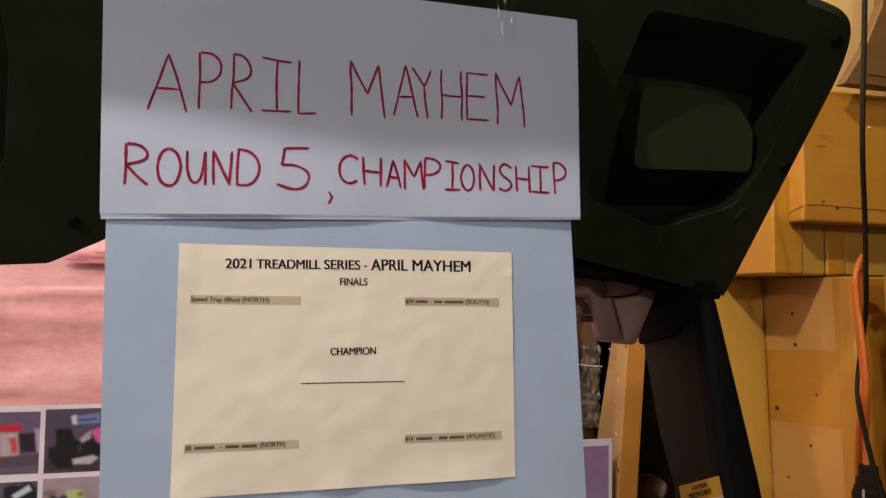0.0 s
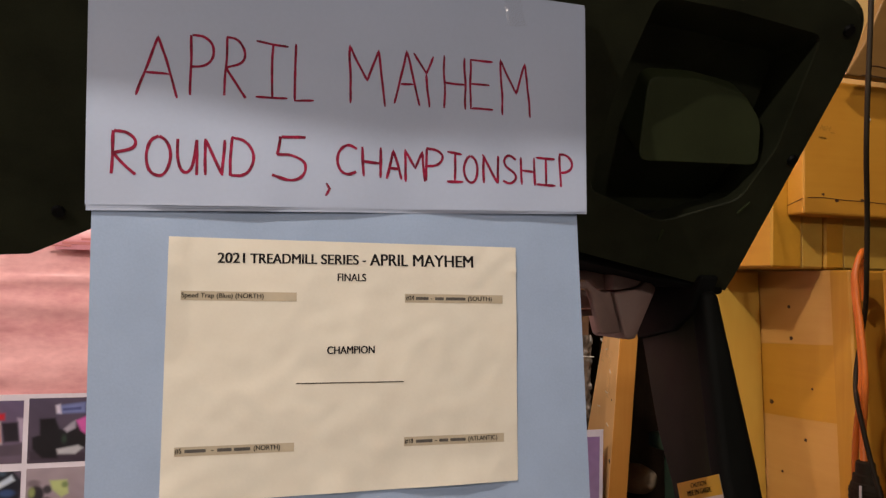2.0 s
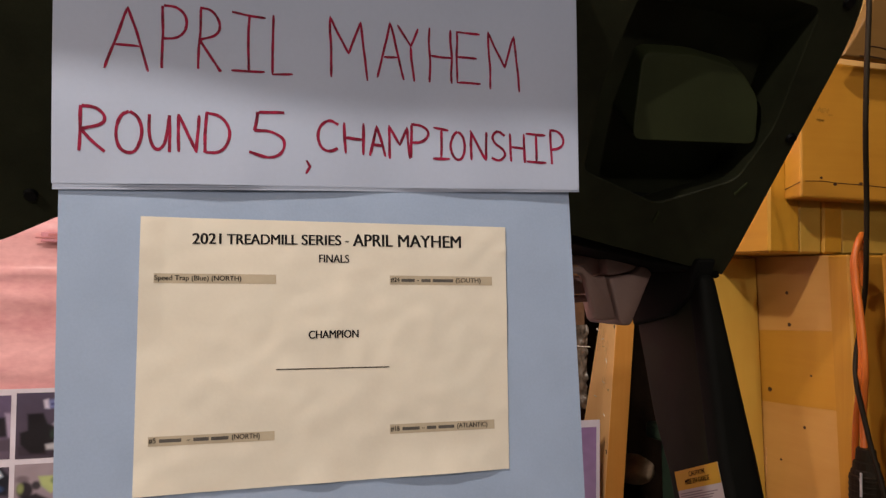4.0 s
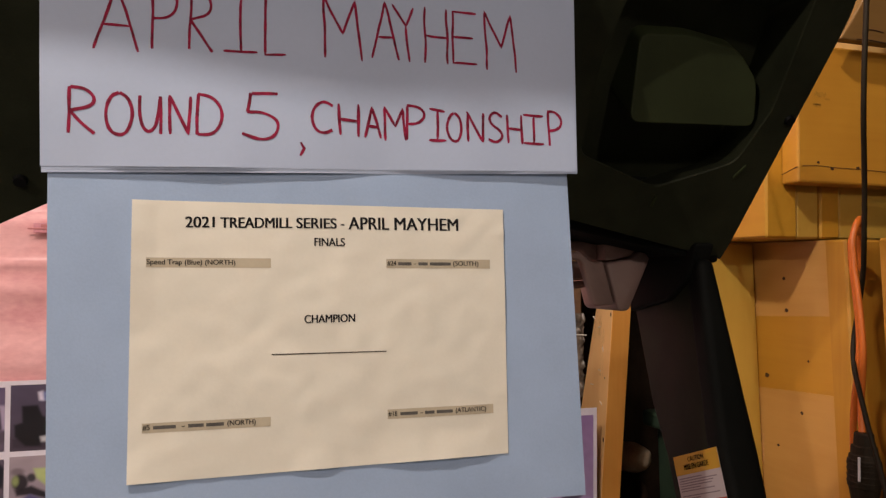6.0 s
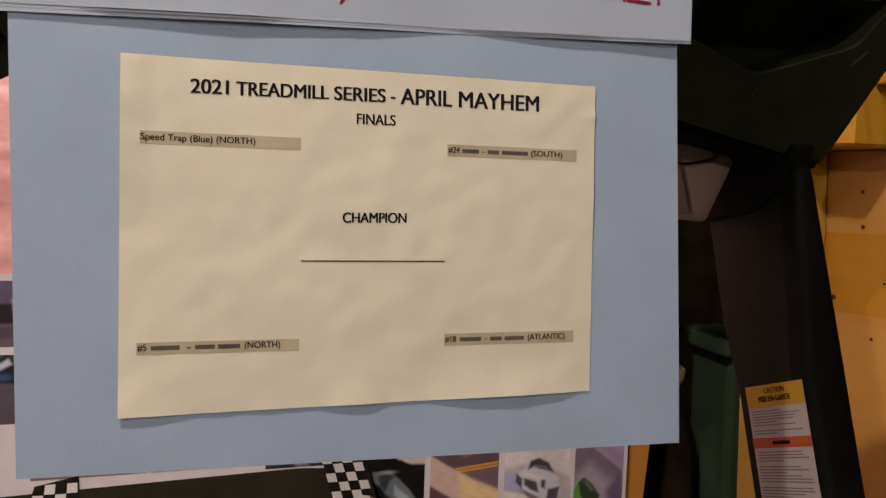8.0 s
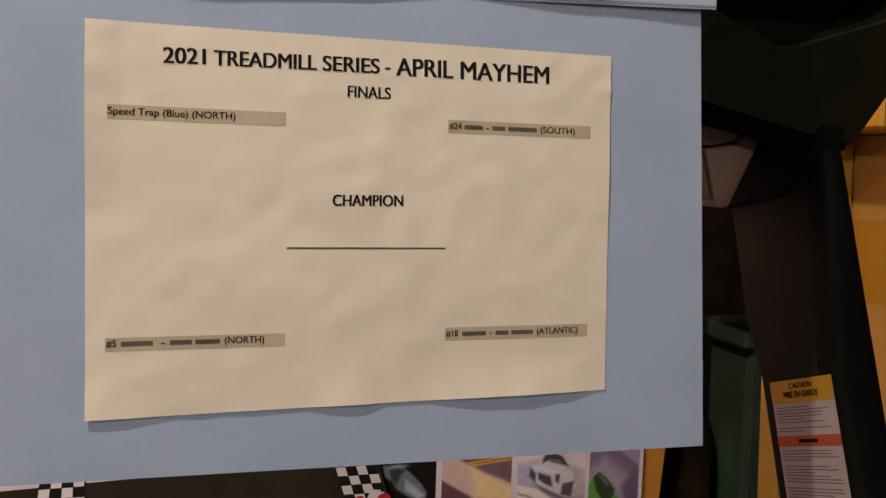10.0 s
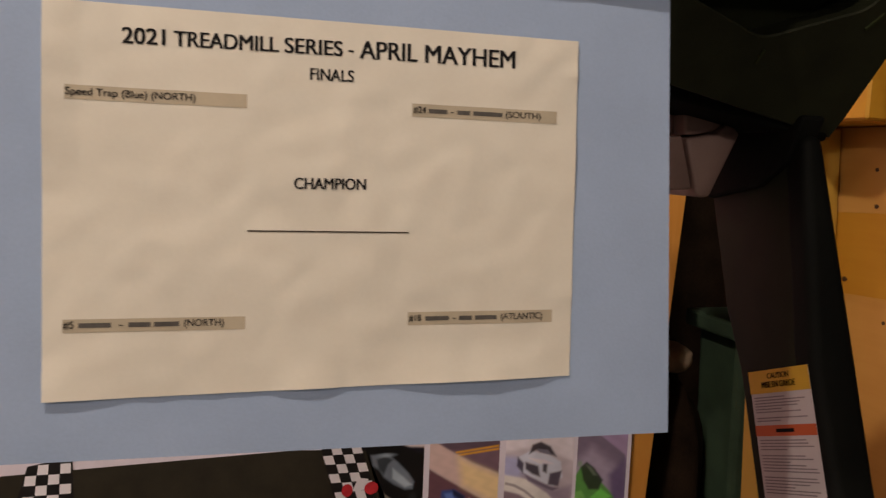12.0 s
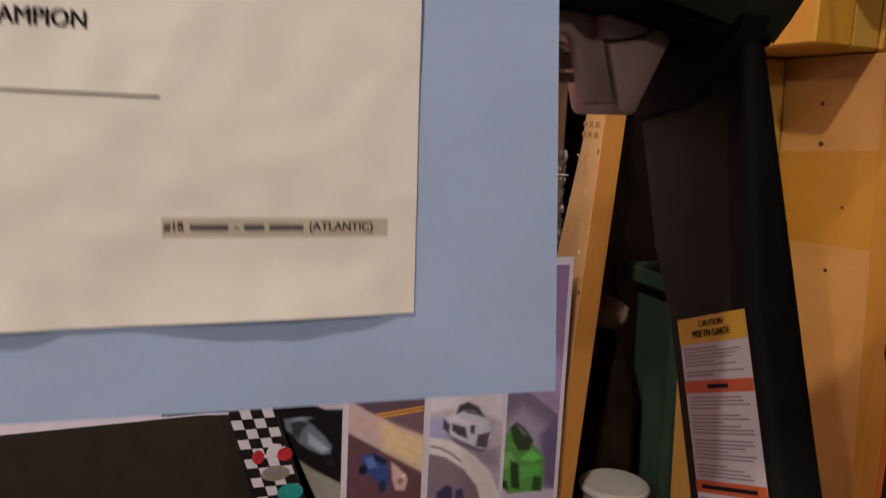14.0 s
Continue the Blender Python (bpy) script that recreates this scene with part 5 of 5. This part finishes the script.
# black belt with a chequered edge
p = shape("photo", [(-0.75, 0.32), (0.36, 0.32), (0.27, 0.50), (0.225, 0.645), (0.10, 0.6535), (-0.19, 0.6465), (-0.75, 0.632)], PH_BELT, 7, poster)
shape("chequer_print", [(-0.322, 0.655), (-0.256, 0.668), (-0.250, 0.32), (-0.42, 0.32)], PH_BLACK, 8, p)
shape("chequer_print", [(0.140, 0.674), (0.212, 0.670), (0.318, 0.32), (0.232, 0.32)], PH_BLACK, 8, p)
def edge(z, q):
    """The chequered strip's border at a height: q from 0 at its left to 1 at its right."""
    f = (0.674 - z) / 0.17
    return (0.138 + 0.053 * f) * (1 - q) + (0.210 + 0.056 * f) * q


def rim(z, q):
    f = (0.660 - z) / 0.33
    return (-0.322 - 0.05 * f) * (1 - q) + (-0.257 - 0.004 * f) * q


for k in range(21):
    za, zb = 0.674 - 0.0172 * k, 0.6575 - 0.0172 * k
    for i in range(4):
        if (i + k) % 2 == 0:
            shape("chequer_square", [(edge(zb, i / 4), zb), (edge(zb, (i + 0.94) / 4), zb), (edge(za, (i + 0.94) / 4), za), (edge(za, i / 4), za)], PH_WHITE, 9, p)
            if za < 0.66:
                shape("chequer_square", [(rim(zb, i / 4), zb), (rim(zb, (i + 0.94) / 4), zb), (rim(za, (i + 0.94) / 4), za), (rim(za, i / 4), za)], PH_WHITE, 9, p)
shape("car_print", [(0.203, 0.570), (0.230, 0.572), (0.231, 0.592), (0.212, 0.595)], PH_WHITE, 10, p)
shape("car_print", disc(0.193, 0.573, 0.010, 0.012), PH_RED, 11, p)
shape("car_print", disc(0.237, 0.574, 0.013, 0.012), PH_RED, 11, p)
shape("car_print", disc(0.222, 0.541, 0.024, 0.013), PH_GREY, 10, p)
shape("car_print", disc(0.247, 0.505, 0.022, 0.016), PH_TEAL, 10, p)

# ---- things behind and beside ----
bin_ = thing("storage_bin", "dark green plastic storage bin with a lid", "bin")


def tapered(x0, x1, y0, y1, z0, z1, taper, bevel):
    bm = box(x0, x1, y0, y1, z0, z1, bevel)
    cx, cy = (x0 + x1) / 2, (y0 + y1) / 2
    for v in bm.verts:
        k = 1 - taper * (z1 - v.co.z) / (z1 - z0)
        v.co.x, v.co.y = cx + (v.co.x - cx) * k, cy + (v.co.y - cy) * k
    return bm


part("body", tapered(1.108, 1.48, 1.185, 1.345, 0.0, 0.79, 0.12, 0.015), GREEN, bin_)
part("lid", box(1.077, 1.51, 1.165, 1.36, 0.787, 0.828, 0.008), GREEN, bin_)
part("handle", box(1.16, 1.25, 1.172, 1.186, 0.735, 0.755, 0.004), GREEN, bin_)

sack = thing("sack", "brown sack slumped behind the post, its body coloured dark as shade", "sack")


def lump(cx, cy, cz, rx, ry, rz, seed, rough=0.18):
    bm = bmesh.new()
    bmesh.ops.create_icosphere(bm, subdivisions=4, radius=1)
    for v in bm.verts:
        k = 1 + rough * noise.noise(v.co * 2.2 + Vector((seed, 0, 0)))
        v.co = Vector((cx + v.co.x * rx * k, cy + v.co.y * ry * k, max(0.0, cz + v.co.z * rz * k)))
    return bm


part("bag_body", lump(1.006, 1.32, 0.35, 0.082, 0.14, 0.36, 1.0), SACK_SHADE, sack, smooth=True)
part("bag_top", lump(1.004, 1.30, 0.722, 0.050, 0.06, 0.036, 5.0, 0.08), SACK_TOP, sack, smooth=True)

bucket = thing("bucket", "off-white plastic bucket standing on the floor", "bucket")
bm = bmesh.new()
bmesh.ops.create_cone(bm, cap_ends=True, radius1=0.055, radius2=0.065, depth=0.40, segments=40, matrix=Matrix.Translation((0.945, 1.12, 0.20)))
part("bucket_body", bm, BUCKET, bucket)
ringpts = [(0.945 + 0.067 * math.cos(k * math.tau / 48), 1.12 + 0.067 * math.sin(k * math.tau / 48), 0.39) for k in range(49)]
part("rim", tube(ringpts, 0.008, 8, 0), BUCKET, bucket, smooth=True)

plastic = thing("plastic_sheeting", "cloudy crumpled plastic sheeting stapled by the post", "plastic sheet")
bm = bmesh.new()
rows = [[bm.verts.new((0.755 + 0.048 * i / 14, 1.173 - 0.022 * abs(noise.noise(Vector((i * 0.45, k * 0.4, 2)))), 0.90 + 0.19 * k / 30)) for i in range(15)] for k in range(31)]
for k in range(30):
    for i in range(14):
        bm.faces.new((rows[k][i], rows[k][i + 1], rows[k + 1][i + 1], rows[k + 1][i]))
part("crumpled_film", bm, PLASTIC_CLEAR, plastic, smooth=True)

string = thing("string", "short pale string hooked on the post", "string")
part("string_line", tube([(0.7410, 1.160, 1.0470), (0.7790, 1.153, 1.0425), (0.7990, 1.148, 1.0420)], 0.0011, 6, 2), STAPLE, string)

# cords that hang in front of the framing
cord = thing("power_cord", "thin black power cord hanging past an orange cord", "cord")
part("cord_line", tube([(0.62, 0.205, 2.44), (0.62, 0.205, 1.75), (0.62, 0.207, 1.535), (0.62, 0.2165, 1.376), (0.655, 0.248, 1.289), (0.665, 0.259, 1.224), (0.690, 0.284, 1.185), (0.7055, 0.3065, 1.144), (0.7035, 0.3135, 1.102), (0.686, 0.2965, 1.075), (0.670, 0.2715, 1.046), (0.668, 0.2565, 1.003), (0.668, 0.243, 0.968), (0.668, 0.230, 0.925), (0.660, 0.215, 0.80), (0.64, 0.22, 0.40), (0.63, 0.28, 0.02)], 0.0030), CORD_BLACK, cord, smooth=True)
ext = thing("extension_cord", "bright orange extension cord hung on framing, black socket end", "cord")
part("cord_strand", tube([(0.768, 0.368, 1.205), (0.755, 0.352, 1.238), (0.729, 0.3255, 1.253), (0.71, 0.3085, 1.252), (0.698, 0.302, 1.244), (0.689, 0.3, 1.225), (0.689, 0.2975, 1.2), (0.689, 0.2935, 1.172), (0.689, 0.2875, 1.131), (0.689, 0.284, 1.091), (0.691, 0.2885, 1.057), (0.692, 0.292, 1.023), (0.688, 0.285, 0.985)], 0.0041), CORD_ORANGE, ext, smooth=True)
part("cord_strand", tube([(0.768, 0.362, 1.19), (0.756, 0.35, 1.225), (0.732, 0.3285, 1.243), (0.7005, 0.3135, 1.228), (0.6945, 0.3045, 1.19), (0.6945, 0.2995, 1.158), (0.694, 0.2945, 1.118), (0.6935, 0.294, 1.091), (0.6935, 0.2985, 1.056), (0.695, 0.3055, 1.02), (0.6965, 0.308, 0.96), (0.712, 0.309, 0.8), (0.72, 0.31, 0.05)], 0.0041), CORD_ORANGE, ext, smooth=True)


def turned(profile, x, y, sides=20, squash=0.8):
    """A moulded body: rings of (z, radius) about an upright axis, flatter from back to front."""
    bm = bmesh.new()
    rings = [[bm.verts.new((x + squash * r * math.cos(k * math.tau / sides), y + r * math.sin(k * math.tau / sides), z)) for k in range(sides)] for z, r in profile]
    for r, q in zip(rings, rings[1:]):
        for k in range(sides):
            bm.faces.new((r[k], r[(k + 1) % sides], q[(k + 1) % sides], q[k]))
    bm.faces.new(rings[0][::-1])
    bm.faces.new(rings[-1])
    bmesh.ops.recalc_face_normals(bm, faces=bm.faces[:])
    return bm


socket = part("socket_body", turned([(0.886, 0.007), (0.892, 0.0095), (0.908, 0.0135), (0.925, 0.0175), (0.934, 0.0190), (0.9355, 0.0205), (0.966, 0.0205), (0.9675, 0.0190), (0.972, 0.0180), (0.9735, 0.0165), (0.982, 0.0158), (0.9835, 0.0128), (0.9965, 0.0120), (0.998, 0.0105)], 0.688, 0.2835), CORD_BLACK, ext, "black moulded socket end")
part("rating_mark", box(0.6705, 0.6722, 0.2735, 0.2765, 0.944, 0.972, 0.0003, 1), LABEL_WHITE, socket)
for z in (0.939, 0.946, 0.953, 0.960):
    part("grip_ridge", turned([(z, 0.0206), (z + 0.0006, 0.0212), (z + 0.0024, 0.0212), (z + 0.003, 0.0206)], 0.688, 0.2835), CORD_BLACK, socket)
part("cord_line", tube([(0.688, 0.2835, 0.890), (0.688, 0.284, 0.84), (0.69, 0.286, 0.70), (0.70, 0.30, 0.30), (0.70, 0.33, 0.01)], 0.0048), CORD_BLACK, ext, smooth=True)
